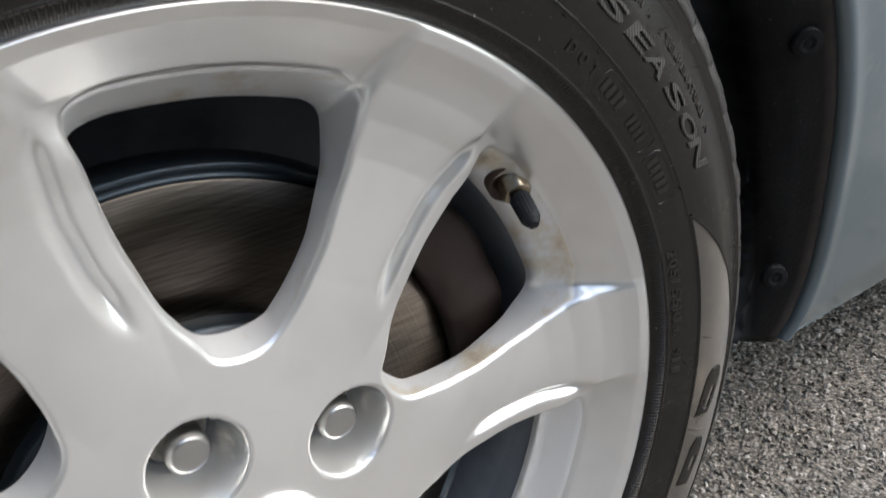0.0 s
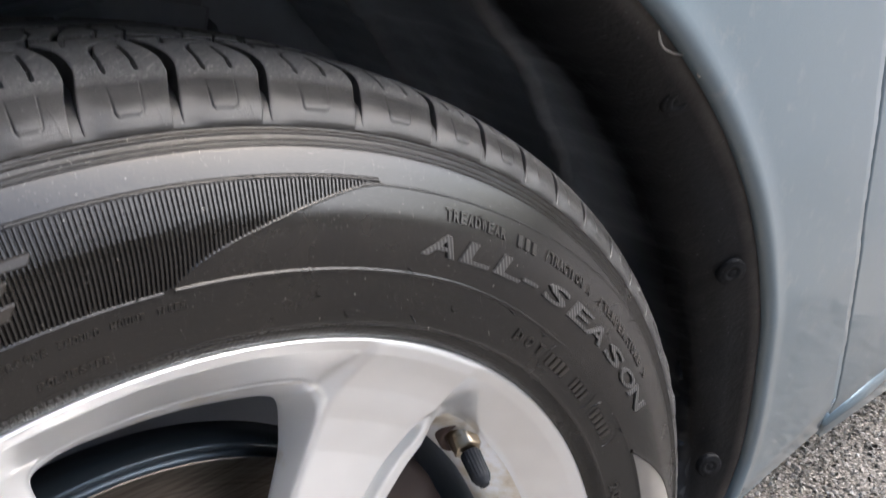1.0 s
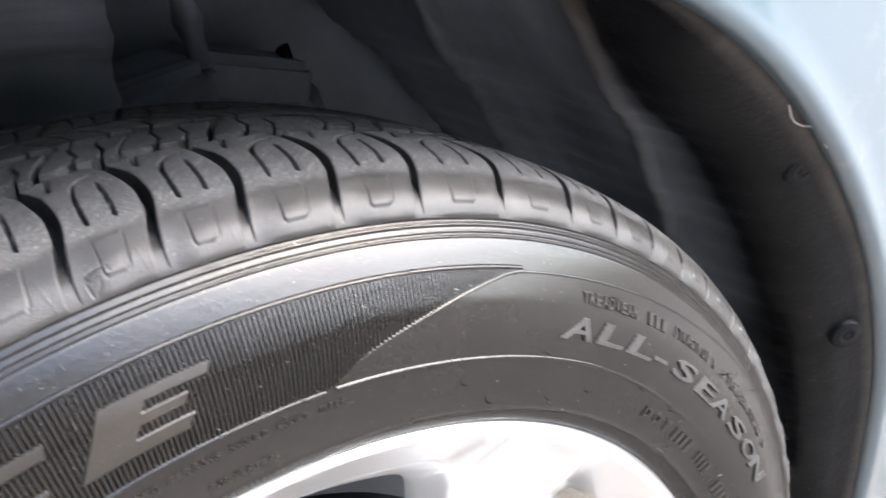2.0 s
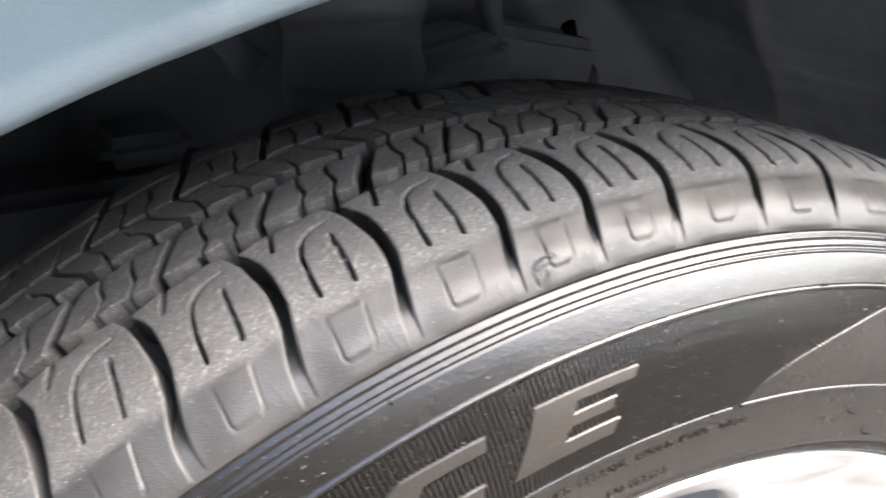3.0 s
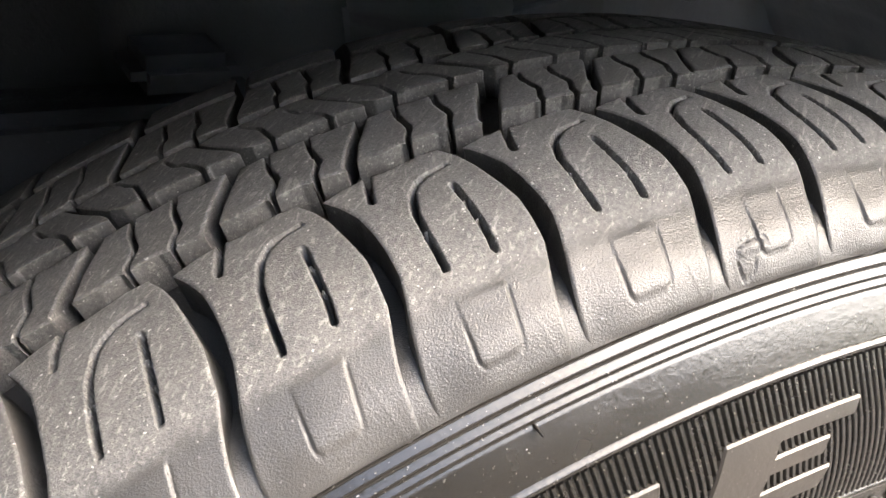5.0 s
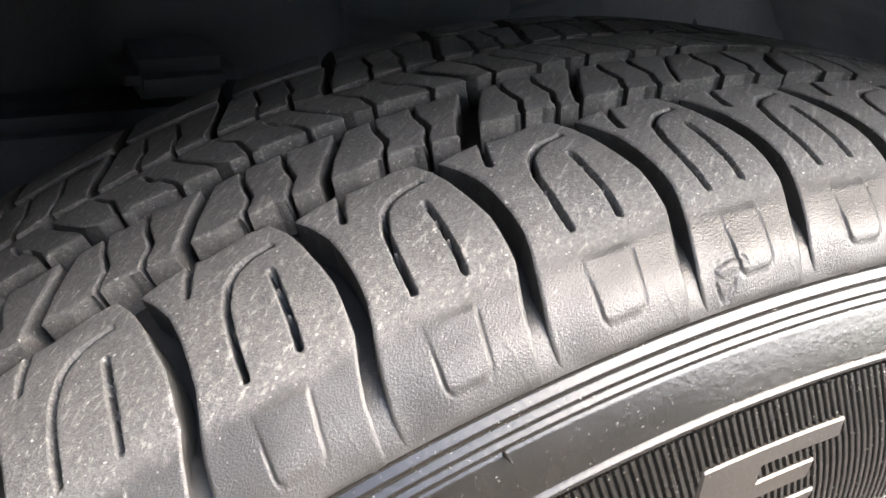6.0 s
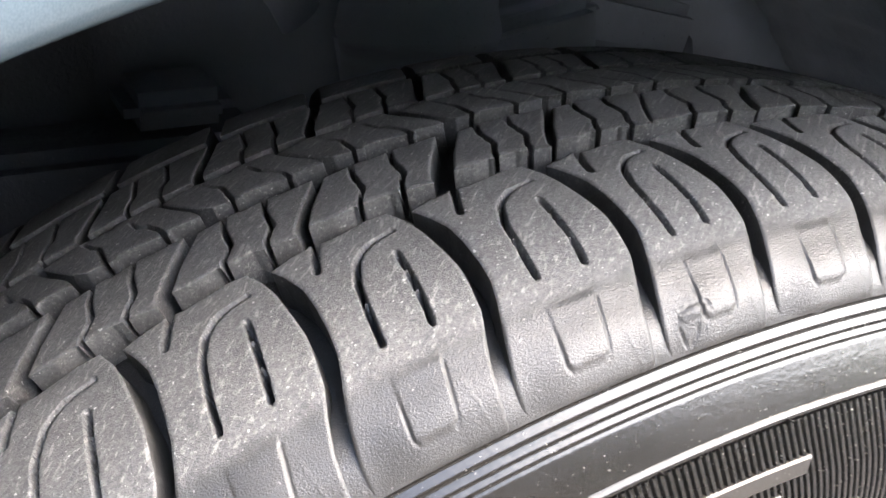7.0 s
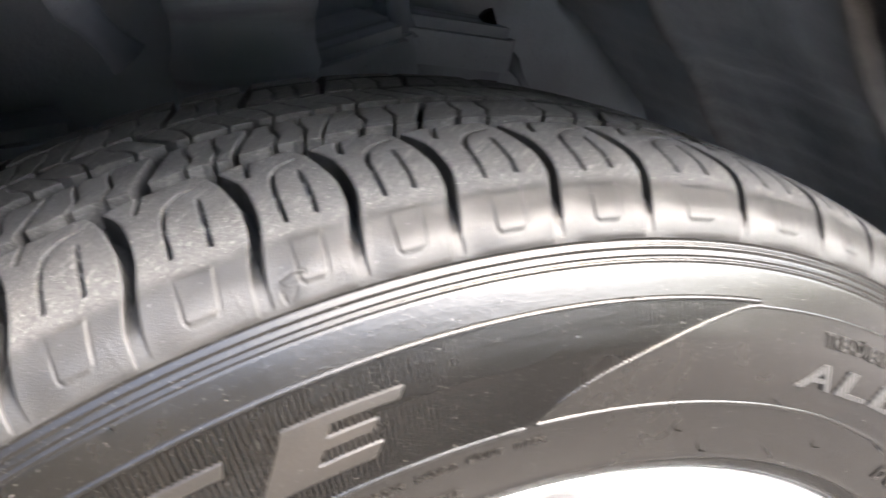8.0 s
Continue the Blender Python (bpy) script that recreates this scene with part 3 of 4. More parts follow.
# ---- mouldings on the sidewall ----
def ridge(name, line, half, high, material=SIDE, parent=None, label=""):
    """A thin raised line on the sidewall along (degrees, radius)."""
    pts = np.array(line, float)
    verts, n = [], len(pts)
    for i in range(n):
        a, r = pts[i]
        b = pts[min(i + 1, n - 1)] - pts[max(i - 1, 0)]
        tx, tr = math.radians(b[0]) * r, b[1]
        ln = math.hypot(tx, tr) + 1e-9
        ox, orr = -tr / ln, tx / ln
        for o, h in ((-1.6, -.0002), (-.6, high), (.6, high), (1.6, -.0002)):
            rr = r + orr * o * half
            aa = a + math.degrees(ox * o * half / r)
            verts.append(polar(np.array(rr), np.array(aa), np.array(float(wall_y(rr)) - h)))
    return put(name, mesh_from(name, verts, grid_faces(n, 4), material), parent or tyre, label)


def arc(a, b, r, n=60):
    return [(x, r) for x in np.linspace(a, b, n)]


ridge("moulded_ring", [(a, np.interp(a, [20, 45, 60, 85.4], [.2490, .2483, .2507, .2523])) for a in np.linspace(20, 85.4, 90)], .0005, .0006)
ridge("moulded_ring", arc(86.2, 160, .2523, 120), .0006, .0008)
ridge("panel_edge", arc(70, 160, .2810, 140), .0005, .0007)
DIAG = [(69.8, .2800), (71.4, .2788), (73.3, .2762), (75.6, .2728), (77.8, .2694), (79.9, .2661), (81.9, .2628), (83.95, .2586), (85.5, .2535)]
ridge("panel_edge", catmull(DIAG, 6), .0005, .0007)
ridge("moulded_ring", catmull([(70.2, .2796), (62.9, .2802), (56.3, .2809), (48, .2826), (36.6, .2868), (28, .2905)], 12), .0004, .0003)
ridge("moulded_ring", arc(-75, 20, .2497, 120), .0007, .0008)
ridge("panel_edge", catmull([(20, .2505), (16, .2600), (12, .2680), (7, .2760), (1, .2815), (-6, .2830), (-70, .2830)], 14), .0006, .0008)


def low_edge(a):
    return np.interp(a, [d[0] for d in DIAG] + [86, 200], [d[1] for d in DIAG] + [.2529, .2529])


def ribbing(name, angles, lo, hi, half, high, material=SIDE):
    """Fine radial ribs of a shaded panel, joined."""
    verts, faces = [], []
    for a in angles:
        rs = np.linspace(lo(a) + .0004, hi(a) - .0003, 9)
        if rs[-1] - rs[0] < .0008:
            continue
        o = len(verts)
        for r in rs:
            w = math.degrees(half / r)
            y = float(wall_y(r))
            for d, h in ((-1.5, -.0001), (-.62, high), (.62, high), (1.5, -.0001)):
                verts.append(polar(np.array(r), np.array(a + d * w), np.array(y - h)))
        for i in range(len(rs) - 1):
            for j in range(3):
                faces.append((o + i * 4 + j, o + i * 4 + j + 1, o + i * 4 + j + 5, o + i * 4 + j + 4))
    return put(name, mesh_from(name, verts, faces, material, smooth=False), tyre, kind="stuff")


ribbing("panel_ribs", np.arange(70.2, 160, .302), low_edge, lambda a: .2806, .00046, .0007)
ribbing("panel_ribs", np.arange(-72, 19.5, .26), lambda a: .2503, lambda a: np.interp(a, [-6, 1, 7, 12, 16, 20], [.2828, .2812, .2757, .2677, .2597, .2505]), .00034, .0005, PALE)
ribbing("bead_ribs", np.arange(-75, 160, .50), lambda a: .2246, lambda a: .2302, .00045, .0003)


def plate(name, corners, slots, high, label, turn=0.0, material=SATIN):
    """A raised slanted plate with rounded rims: corners and slots in (degrees, radius), four each, joined cell by cell."""
    c = np.array(corners, float)

    def mapped(s, t):
        s = s + turn * (1 - s) * (max(0.0, (t - .62) / .38) ** 2 + .8 * max(0.0, (.3 - t) / .3) ** 2)
        return (1 - s) * (1 - t) * c[0] + s * (1 - t) * c[1] + s * t * c[2] + (1 - s) * t * c[3]
    ss = sorted({0, 1} | {q for sl in slots for q in sl[:2]})
    ts = sorted({0, 1} | {q for sl in slots for q in sl[2:]})

    def fine(q):
        return sorted({round(x, 5) for a, b in zip(q, q[1:]) for x in np.linspace(a, b, max(2, int((b - a) * 14) + 2))})
    ss, ts = fine(ss), fine(ts)
    bm = bmesh.new()
    grid = {}
    for i, s in enumerate(ss):
        for j, t in enumerate(ts):
            a, r = mapped(s, t)
            grid[i, j] = bm.verts.new(polar(np.array(r), np.array(a), np.array(float(wall_y(r)) - high)))
    for i in range(len(ss) - 1):
        for j in range(len(ts) - 1):
            ms, mt = (ss[i] + ss[i + 1]) / 2, (ts[j] + ts[j + 1]) / 2
            if any(a < ms < b and lo < mt < hi for a, b, lo, hi in slots):
                continue
            bm.faces.new((grid[i, j], grid[i + 1, j], grid[i + 1, j + 1], grid[i, j + 1]))
    for v in [v for v in bm.verts if not v.link_faces]:
        bm.verts.remove(v)
    edge = [e for e in bm.edges if len(e.link_faces) == 1]
    ext = bmesh.ops.extrude_edge_only(bm, edges=edge)
    for v in ext["geom"]:
        if isinstance(v, bmesh.types.BMVert):
            v.co.y += high + .0002
    bm.normal_update()
    rim_edges = [e for e in bm.edges if len(e.link_faces) == 2 and abs(e.link_faces[0].normal.dot(e.link_faces[1].normal)) < .6]
    bmesh.ops.bevel(bm, geom=rim_edges, offset=.00035, segments=1, affect="EDGES")
    bmesh.ops.recalc_face_normals(bm, faces=bm.faces)
    return part(name, bm, material, tyre, label, smooth=False)


# big slanted emblem shapes on the ribbed panel, kept plain
plate("raised_emblem", [(101.2, .2595), (95.0, .2596), (92.8, .2741), (99.0, .2743)], [(.44, 1, .67, .81), (.45, 1, .28, .46), (.86, 1, .46, .67)], .0011, "large raised slanted block on the ribbed panel")
plate("raised_emblem", [(110.0, .2594), (102.9, .2594), (101.7, .2737), (107.6, .2745)], [(.42, 1, .30, .78)], .0011, "large raised slanted block on the ribbed panel", .22)
plate("raised_emblem", [(118.6, .2590), (111.8, .2590), (110.0, .2738), (116.0, .2735)], [(.30, .60, .0, .70)], .0011, "large raised slanted block on the ribbed panel")
plate("raised_emblem", [(127.6, .2590), (120.8, .2590), (118.8, .2738), (125.0, .2735)], [(.34, .66, .28, .72)], .0011, "large raised slanted block on the ribbed panel")
plate("raised_emblem", [(-3.0, .2600), (-9.8, .2545), (-9.8, .2650), (-4.0, .2760)], [(.40, .86, .46, .70)], .0010, "dark raised rounded block on the hatched panel with painted sheen", .3, SIDE)
plate("raised_emblem", [(-13.0, .2580), (-20.0, .2545), (-20.0, .2640), (-13.4, .2700)], [(.40, .66, .40, .72)], .0010, "dark raised rounded block on the hatched panel with painted sheen", .3, SIDE)
plate("raised_emblem", [(-24.0, .2570), (-31.0, .2550), (-31.0, .2660), (-24.4, .2700)], [(.40, .66, .40, .72)], .0010, "dark raised rounded block on the hatched panel with painted sheen", .3, SIDE)


def glyph(ch):
    cu = bpy.data.curves.new("glyph", "FONT")
    cu.body, cu.size, cu.extrude, cu.resolution_u, cu.offset = ch, 1.0, 0.5, 3, 0.018
    ob = bpy.data.objects.new("glyph", cu)
    scene.collection.objects.link(ob)
    bpy.context.view_layer.update()
    me = bpy.data.meshes.new_from_object(ob.evaluated_get(bpy.context.evaluated_depsgraph_get()))
    v = np.array([x.co[:] for x in me.vertices])
    f = [tuple(p.vertices) for p in me.polygons]
    bpy.data.objects.remove(ob)
    bpy.data.curves.remove(cu)
    bpy.data.meshes.remove(me)
    return v, f


GLYPHS = {}


def lettering(name, text, start, step, width, r0, tall, high, material, lean=0.0, single=True, label=""):
    """Raised letters round the sidewall, reading clockwise from 'start' degrees, each 'width' degrees wide and 'tall' metres high."""
    va, fa = [], []
    a = start
    for ch in text:
        if ch != " ":
            if ch not in GLYPHS:
                GLYPHS[ch] = glyph(ch)
            v, f = GLYPHS[ch]
            lo, hi = v.min(0), v.max(0)
            w = width if ch not in "I1.-/'" else width * {"I": .3, "1": .5, ".": .25, "-": .62, "/": .6, "'": .2}[ch]
            x = (v[:, 0] - lo[0]) / max(hi[0] - lo[0], 1e-6) * w
            h = v[:, 1] / .73 * tall if ch in "-.'" else (v[:, 1] - lo[1]) / max(hi[1] - lo[1], 1e-6) * tall
            r = r0 + h
            deg = a - x - lean * h / tall * width
            y = wall_y(r) - np.where(v[:, 2] > 0, high, -.0002)
            P = polar(r, deg, y)
            if single:
                put(name, mesh_from(name, P, f, material, smooth=False), tyre, label)
            else:
                o = len(va)
                va.extend(P)
                fa.extend(tuple(o + i for i in q) for q in f)
        a -= step
    if not single:
        put(name, mesh_from(name, va, fa, material, smooth=False), tyre, label)


def bars(name, start, end, n, r0, tall, high, material=SATIN):
    va, fa = [], []
    step = (start - end) / n
    for i in range(n):
        a, w = start - i * step, step * .55
        o = len(va)
        for h in (high, -.0002):
            for d, q in ((0, 0), (w, 0), (w, 1), (0, 1)):
                r = r0 + q * tall
                va.append(polar(np.array(r), np.array(a - d), np.array(float(wall_y(r)) - h)))
        fa = [(0, 1, 2, 3)] + [(k, 4 + k, 4 + (k + 1) % 4, (k + 1) % 4) for k in range(4)]
        put(name, mesh_from(name, va, fa, material, smooth=False), tyre)
        va = []


for ch, a0 in zip("ALL-SEASON", (65.5, 61.3, 57.0, 53.2, 49.7, 45.1, 41.3, 36.7, 32.5, 28.8)):
    lettering("raised_letter", ch, a0, 4, 3.55, .2592, .0080, .0009, LETTER, lean=.22)
lettering("raised_letter", "TREADWEAR", 63.6, .80, .64, .2722, .0042, .0006, SATIN)
bars("raised_bar", 54.9, 51.8, 3, .2722, .0045, .0006)
lettering("raised_letter", "/TRACTION A", 50.8, .74, .60, .2730, .0042, .0006, SATIN)
lettering("raised_letter", "/TEMPERATURE A", 40.8, .98, .78, .2732, .0042, .0006, SATIN)
lettering("raised_letter", "DOT", 49.6, 2.0, 1.1, .2385, .0050, .0006, SATIN)
bars("raised_bar", 43.0, 38.6, 4, .2375, .0058, .0006)
bars("raised_bar", 37.0, 33.2, 4, .2375, .0058, .0006)
bars("raised_bar", 30.4, 25.0, 5, .2372, .0058, .0006)
for a, b in ((43.8, 32.2), (31.2, 24.0)):
    ridge("code_frame", catmull([(a, .2400), (a - .3, .2445), (a - 1.4, .2462), (b + 1.4, .2462), (b + .2, .2445), (b, .2400), (b + .2, .2365), (b + 1.2, .2352), (a - 1.2, .2352), (a - .2, .2370), (a, .2400)], 5), .0003, .0003)
lettering("raised_letter", "205/55R16", 17.0, 1.52, 1.15, .2335, .0052, .0006, SATIN)
lettering("raised_letter", "91", 1.6, 1.4, 1.1, .2335, .0052, .0006, SATIN)
bars("raised_bar", -1.2, -2.6, 1, .2335, .0052, .0006)
lettering("raised_letter", "PERSONS", 97.0, .50, .38, .2455, .0022, .0005, SATIN)
lettering("raised_letter", "SHOULD", 93.0, .45, .36, .2457, .0022, .0005, SATIN)
lettering("raised_letter", "MOUNT", 89.7, .46, .36, .2459, .0022, .0005, SATIN)
lettering("raised_letter", "TIRES.", 86.7, .42, .34, .2460, .0022, .0005, SATIN)
lettering("raised_letter", "TRAINED", 100.9, .48, .38, .2455, .0022, .0005, SATIN)
bars("raised_bar", 108, 102.4, 11, .2455, .0022, .0005)
lettering("raised_letter", "POLYESTER", 94.7, .54, .42, .2352, .0024, .0005, SATIN)
bars("raised_bar", 101.5, 97.0, 9, .2352, .0024, .0005)


def hair(a, r, length, bend):
    """A rubber moulding whisker left standing on the tyre."""
    y = float(wall_y(r))
    bm = bmesh.new()
    rings = []
    for k in range(5):
        q = k / 4
        c = Vector(polar(np.array(r + bend * q * q * length), np.array(a + bend * 40 * q * q * length), np.array(y - length * q)))
        w = .00038 * (1 - .55 * q)
        rings.append([bm.verts.new(c + Vector((math.cos(i * 1.2566) * w, 0, math.sin(i * 1.2566) * w))) for i in range(5)])
    for p, q in zip(rings, rings[1:]):
        for i in range(5):
            bm.faces.new((p[i], p[(i + 1) % 5], q[(i + 1) % 5], q[i]))
    part("moulding_whisker", bm, SIDE, tyre)


for a, r, ln, bd in ((2.0, .2525, .004, .6), (93.6, .2806, .003, .5), (87.9, .2527, .002, .2), (66, .2527, .0028, -.4), (79.5, .2815, .002, .3), (74, .2420, .0022, .4), (52.0, .2480, .0022, -.4),
                     (59, .2400, .0022, .5), (40.8, .2745, .004, .6), (24.5, .2480, .0025, -.5), (60.0, .2765, .0025, .5), (46, .2465, .002, .3), (98.9, .2806, .0025, .5), (105.0, .2890, .0022, -.3),
                     (70.5, .2335, .0022, .4), (63.2, .2345, .0022, -.5), (33, .2860, .003, .5), (-10, .2400, .002, .4), (-1, .2420, .002, -.4), (10, .2860, .004, .4)):
    hair(a, r, ln, bd)


# ---- the alloy rim ----
NS, STEP = 7, 360 / 7
W0 = 80.5  # the middle of one opening, in degrees
FACE_R = [.024, .03, .06, .09, .12, .15, .17, .185, .2, .21, .217, .2215, .2232]
FACE_Y = [.0145, .0145, .0160, .0185, .0205, .0205, .0195, .0165, .0105, .0045, -.0004, -.0016, -.0008]
# the two sides of the opening, degrees at each radius
SIDE_R = [.0893, .0897, .0905, .0930, .0970, .1010, .1080, .1150, .1310, .1410, .1500, .1650, .1780, .1880, .1940, .1970, .1985, .1992, .1995]
SIDE_A = [80.5, 78.3, 76.0, 73.2, 71.0, 69.8, 68.1, 66.9, 65.2, 65.1, 65.1, 64.9, 65.2, 65.6, 66.2, 67.2, 68.6, 70.5, 80.5]
SIDE_B = [80.5, 82.8, 85.0, 87.2, 88.4, 89.8, 92.2, 93.8, 95.3, 96.1, 96.5, 96.7, 96.8, 97.3, 97.0, 95.8, 93.8, 91.0, 80.5]
HUB = (.0105, -.0035)  # the hub's middle against the tyre's
NUTS = [(HUB[0] + .0572 * math.cos(radians(38.6 + 72 * i)), HUB[1] + .0572 * math.sin(radians(38.6 + 72 * i))) for i in range(5)]


def closed_curve(pts, n):
    """A closed line through pts, rounded and resampled evenly; starts at pts[0]."""
    p = np.array(pts, float)
    for _ in range(3):
        q = np.roll(p, -1, 0)
        p = np.stack([.75 * p + .25 * q, .25 * p + .75 * q], 1).reshape(-1, 2)
    p = np.vstack([p, p[:1]])
    s = np.concatenate([[0], np.cumsum(np.hypot(*np.diff(p, axis=0).T))])
    u = np.linspace(0, s[-1], n, endpoint=False)
    return np.stack([np.interp(u, s, p[:, 0]), np.interp(u, s, p[:, 1])], 1)


def flat(deg, r):
    """Degrees from the opening's middle and radius, as flat coordinates across and outwards."""
    a = np.radians(np.asarray(deg, float))
    return np.stack([r * np.sin(a), r * np.cos(a)], -1)


OPENING = closed_curve([tuple(flat(a - W0, r)) for a, r in list(zip(SIDE_B, SIDE_R)) + list(zip(SIDE_A, SIDE_R))[-2:0:-1]], 900)


def off_opening(p):
    """Distance of flat points from the nearest opening's edge."""
    best = np.full(len(p), 1.0)
    for turn in (0, STEP, -STEP):
        c, s = math.cos(radians(turn)), math.sin(radians(turn))
        o = OPENING @ np.array([[c, -s], [s, c]])
        o = o[::2]
        u = np.roll(o, -1, 0) - o
        uu = (u ** 2).sum(1)
        for i in range(0, len(p), 2000):
            w = p[i:i + 2000, None] - o[None]
            k = np.clip((w * u[None]).sum(2) / uu[None], 0, 1)
            d = np.sqrt(((w - k[..., None] * u[None]) ** 2).sum(2)).min(1)
            best[i:i + 2000] = np.minimum(best[i:i + 2000], d)
    return best


def rim_y(r, deg):
    """Depth of the rim's face; deg counts from the middle of an opening."""
    y = np.interp(r, FACE_R, FACE_Y)
    far = off_opening(flat(deg, r))
    a = np.mod(deg, STEP) + W0
    # the sunken band outside the openings, between the spoke ends
    band = np.interp(r, [.190, .1995, .206, .212, .2175, .2225], [.0215, .0182, .0126, .0072, .0022, -.0010])
    fold = np.interp(r, [.10, .12, .144, .16, .18, .196, .207, .2185], [105.5, 104.6, 103.1, 102.3, 100.8, 100.6, 101.3, 101.9])
    edge_a = np.interp(r, [.18, .19, .2, .21, .22], [65.2, 65.4, 65.3, 64.8, 64.5]) + STEP
    inb = np.maximum(1 - (1 - np.clip((fold - a) / 4.2, 0, 1)) ** 2, smooth01((a - edge_a + .15) / 1.5))
    k = smooth01((r - .180) / .018) * inb
    y = y * (1 - k) + np.maximum(band, y) * k
    # facet with a scooped groove along one side of each spoke
    lo = np.interp(r, SIDE_R, SIDE_B)
    lo = np.where(r > .19, 97.2, lo)
    w = smooth01((r - .098) / .06) * (1 - .7 * smooth01((r - .198) / .020))
    f = np.clip((fold - a) / np.maximum(fold - lo, .5), 0, 1.2)
    y = y + w * .0015 * f * (1 - k)
    gr = np.interp(r, [.11, .126, .14, .162, .184, .1965], [99.0, 100.4, 101.2, 101.3, 100.4, 99.9])
    gw = smooth01((r - .112) / .025) * (1 - smooth01((r - .186) / .014))
    off = (a - gr) * np.radians(1) * r
    y = y + gw * (1 - k) * .0052 * np.exp(-(off / np.where(off > 0, .0034, .0026)) ** 2)
    # a gentle crown over the spoke
    mid, half = 107.5, 12.0
    y = y - .0022 * np.clip(1 - ((a - mid) / half) ** 2, 0, 1) * smooth01((r - .07) / .05) * (1 - smooth01((r - .19) / .02))
    # rolled edge beside the openings
    return y + .0017 * np.clip(1 - far / .0024, 0, 1) ** 2


def pockets(x, z, y):
    for nx_, nz_ in NUTS:
        ux, uz = nx_ - HUB[0], nz_ - HUB[1]
        n = math.hypot(ux, uz)
        ux, uz = ux / n, uz / n
        px, pz = x - nx_, z - nz_
        al, ac = px * ux + pz * uz, -px * uz + pz * ux
        al = np.where(al > 0, al * .93, al * 1.02)
        d = np.hypot(al, ac)
        wall = np.clip((.0200 - d) / .0048, 0, 1)
        y = y + .036 * np.where(wall < .9, wall, .9 + .1 * smooth01((wall - .9) * 10)) + .0012 * smooth01((.0222 - d) / .0026)
    return y


def rim_face():
    """The pierced face: a plain turned middle, and for each opening a web of rings from its edge out to its sector's border."""
    verts, faces = [], []
    rs = np.linspace(.024, .084, 86)
    ang = np.linspace(0, 360, NS * 88, endpoint=False)
    for r in rs:
        P = polar(np.full(len(ang), r), ang + W0, rim_y(np.full(len(ang), r), ang))
        P[:, 1] = pockets(P[:, 0], P[:, 2], P[:, 1])
        verts.extend(P)
    faces += grid_faces(len(rs), len(ang), True, flip=True)
    half = STEP / 2
    # corners of the opening, in turn: low and high on one side, high and low on the other
    r_, a_ = np.hypot(*OPENING.T), np.degrees(np.arctan2(OPENING[:, 0], OPENING[:, 1]))

    def corner(r, side):
        return int(np.argmin(np.abs(r_ - r) + np.where(a_ * side > 0, 0, 9)))
    marks = [corner(.0925, 1), corner(.1955, 1), corner(.1955, -1), corner(.0925, -1)]
    nb, nsd, nt = 88, 130, 88
    side_r = .084 + (.2232 - .084) * np.linspace(0, 1, nsd + 1) ** 1.0
    outer = [flat(np.full(nsd, half), side_r[:-1]), flat(np.linspace(half, -half, nt, endpoint=False), .2232),
             flat(np.full(nsd, -half), side_r[:0:-1]), flat(np.linspace(-half, half, nb, endpoint=False), .084)]
    inner = []
    for m0, m1, n in zip(marks, marks[1:] + marks[:1], (nsd, nt, nsd, nb)):
        run = (m1 - m0) % len(OPENING)
        idx = (m0 + np.linspace(0, run, n, endpoint=False)) % len(OPENING)
        i0 = idx.astype(int)
        fr = (idx - i0)[:, None]
        inner.append(OPENING[i0] * (1 - fr) + OPENING[(i0 + 1) % len(OPENING)] * fr)
    inner, outer = np.concatenate(inner), np.concatenate(outer)
    n = len(inner)
    qs = np.concatenate([[0, .012, .03, .055, .085, .12], np.linspace(.16, 1, 30)])
    grid = np.concatenate([inner * (1 - q) + outer * q for q in qs])
    r = np.hypot(*grid.T)
    deg = np.degrees(np.arctan2(grid[:, 0], grid[:, 1]))
    y = rim_y(r, deg)
    rings = []
    for k in range(NS):
        P = polar(r, deg + W0 + k * STEP, y)
        P[:, 1] = pockets(P[:, 0], P[:, 2], P[:, 1])
        o = len(verts)
        verts.extend(P)
        faces += [tuple(o + i for i in f) for f in grid_faces(len(qs), n, True, flip=False)]
        rings.append((r[:n], deg[:n] + W0 + k * STEP, P[:n, 1]))
    me = mesh_from("rim_face", verts, faces, ALLOY)
    bm = bmesh.new()
    bm.from_mesh(me)
    bmesh.ops.remove_doubles(bm, verts=bm.verts, dist=1e-5)
    bmesh.ops.recalc_face_normals(bm, faces=bm.faces)
    bm.to_mesh(me)
    bm.free()
    me.polygons.foreach_set("use_smooth", [True] * len(me.polygons))
    return me, rings


rim_mesh, edge_rings = rim_face()
rim = put("rim", rim_mesh, wheel, "silver-painted seven-spoke alloy rim with light brake dust")


def opening_wall(k):
    """The side wall of one opening, from the face back into the rim."""
    r, a, y = edge_rings[k]
    w = a - (W0 + k * STEP)
    out = smooth01((r - .150) / .046)
    rows = []
    for q in (0.0, .04, .12, .3, .55, .8, .93, 1.0):
        dr = -.0165 * out * q - (.0006 * out if q else 0) + .0035 * q * (1 - smooth01((r - .0895) / .012))
        da = -w * np.where(w > 0, .05, .0) * q * (1 - out) - (w * .006 if q else 0)
        turn = max(0.0, q - .8) * 14
        yb = .042 - .007 * (1 - smooth01((r - .120) / .078))
        rows.append(polar(r + dr + out * turn * .001, a + da + np.sign(w) * turn * .12 * (1 - out), y + (yb - y) * q))
    return mesh_from("opening_wall", np.concatenate(rows), grid_faces(len(rows), len(r), True), BARREL)


for k in range(NS):
    put("opening_wall", opening_wall(k), rim, "inner edge of an opening, stained brown by brake dust")
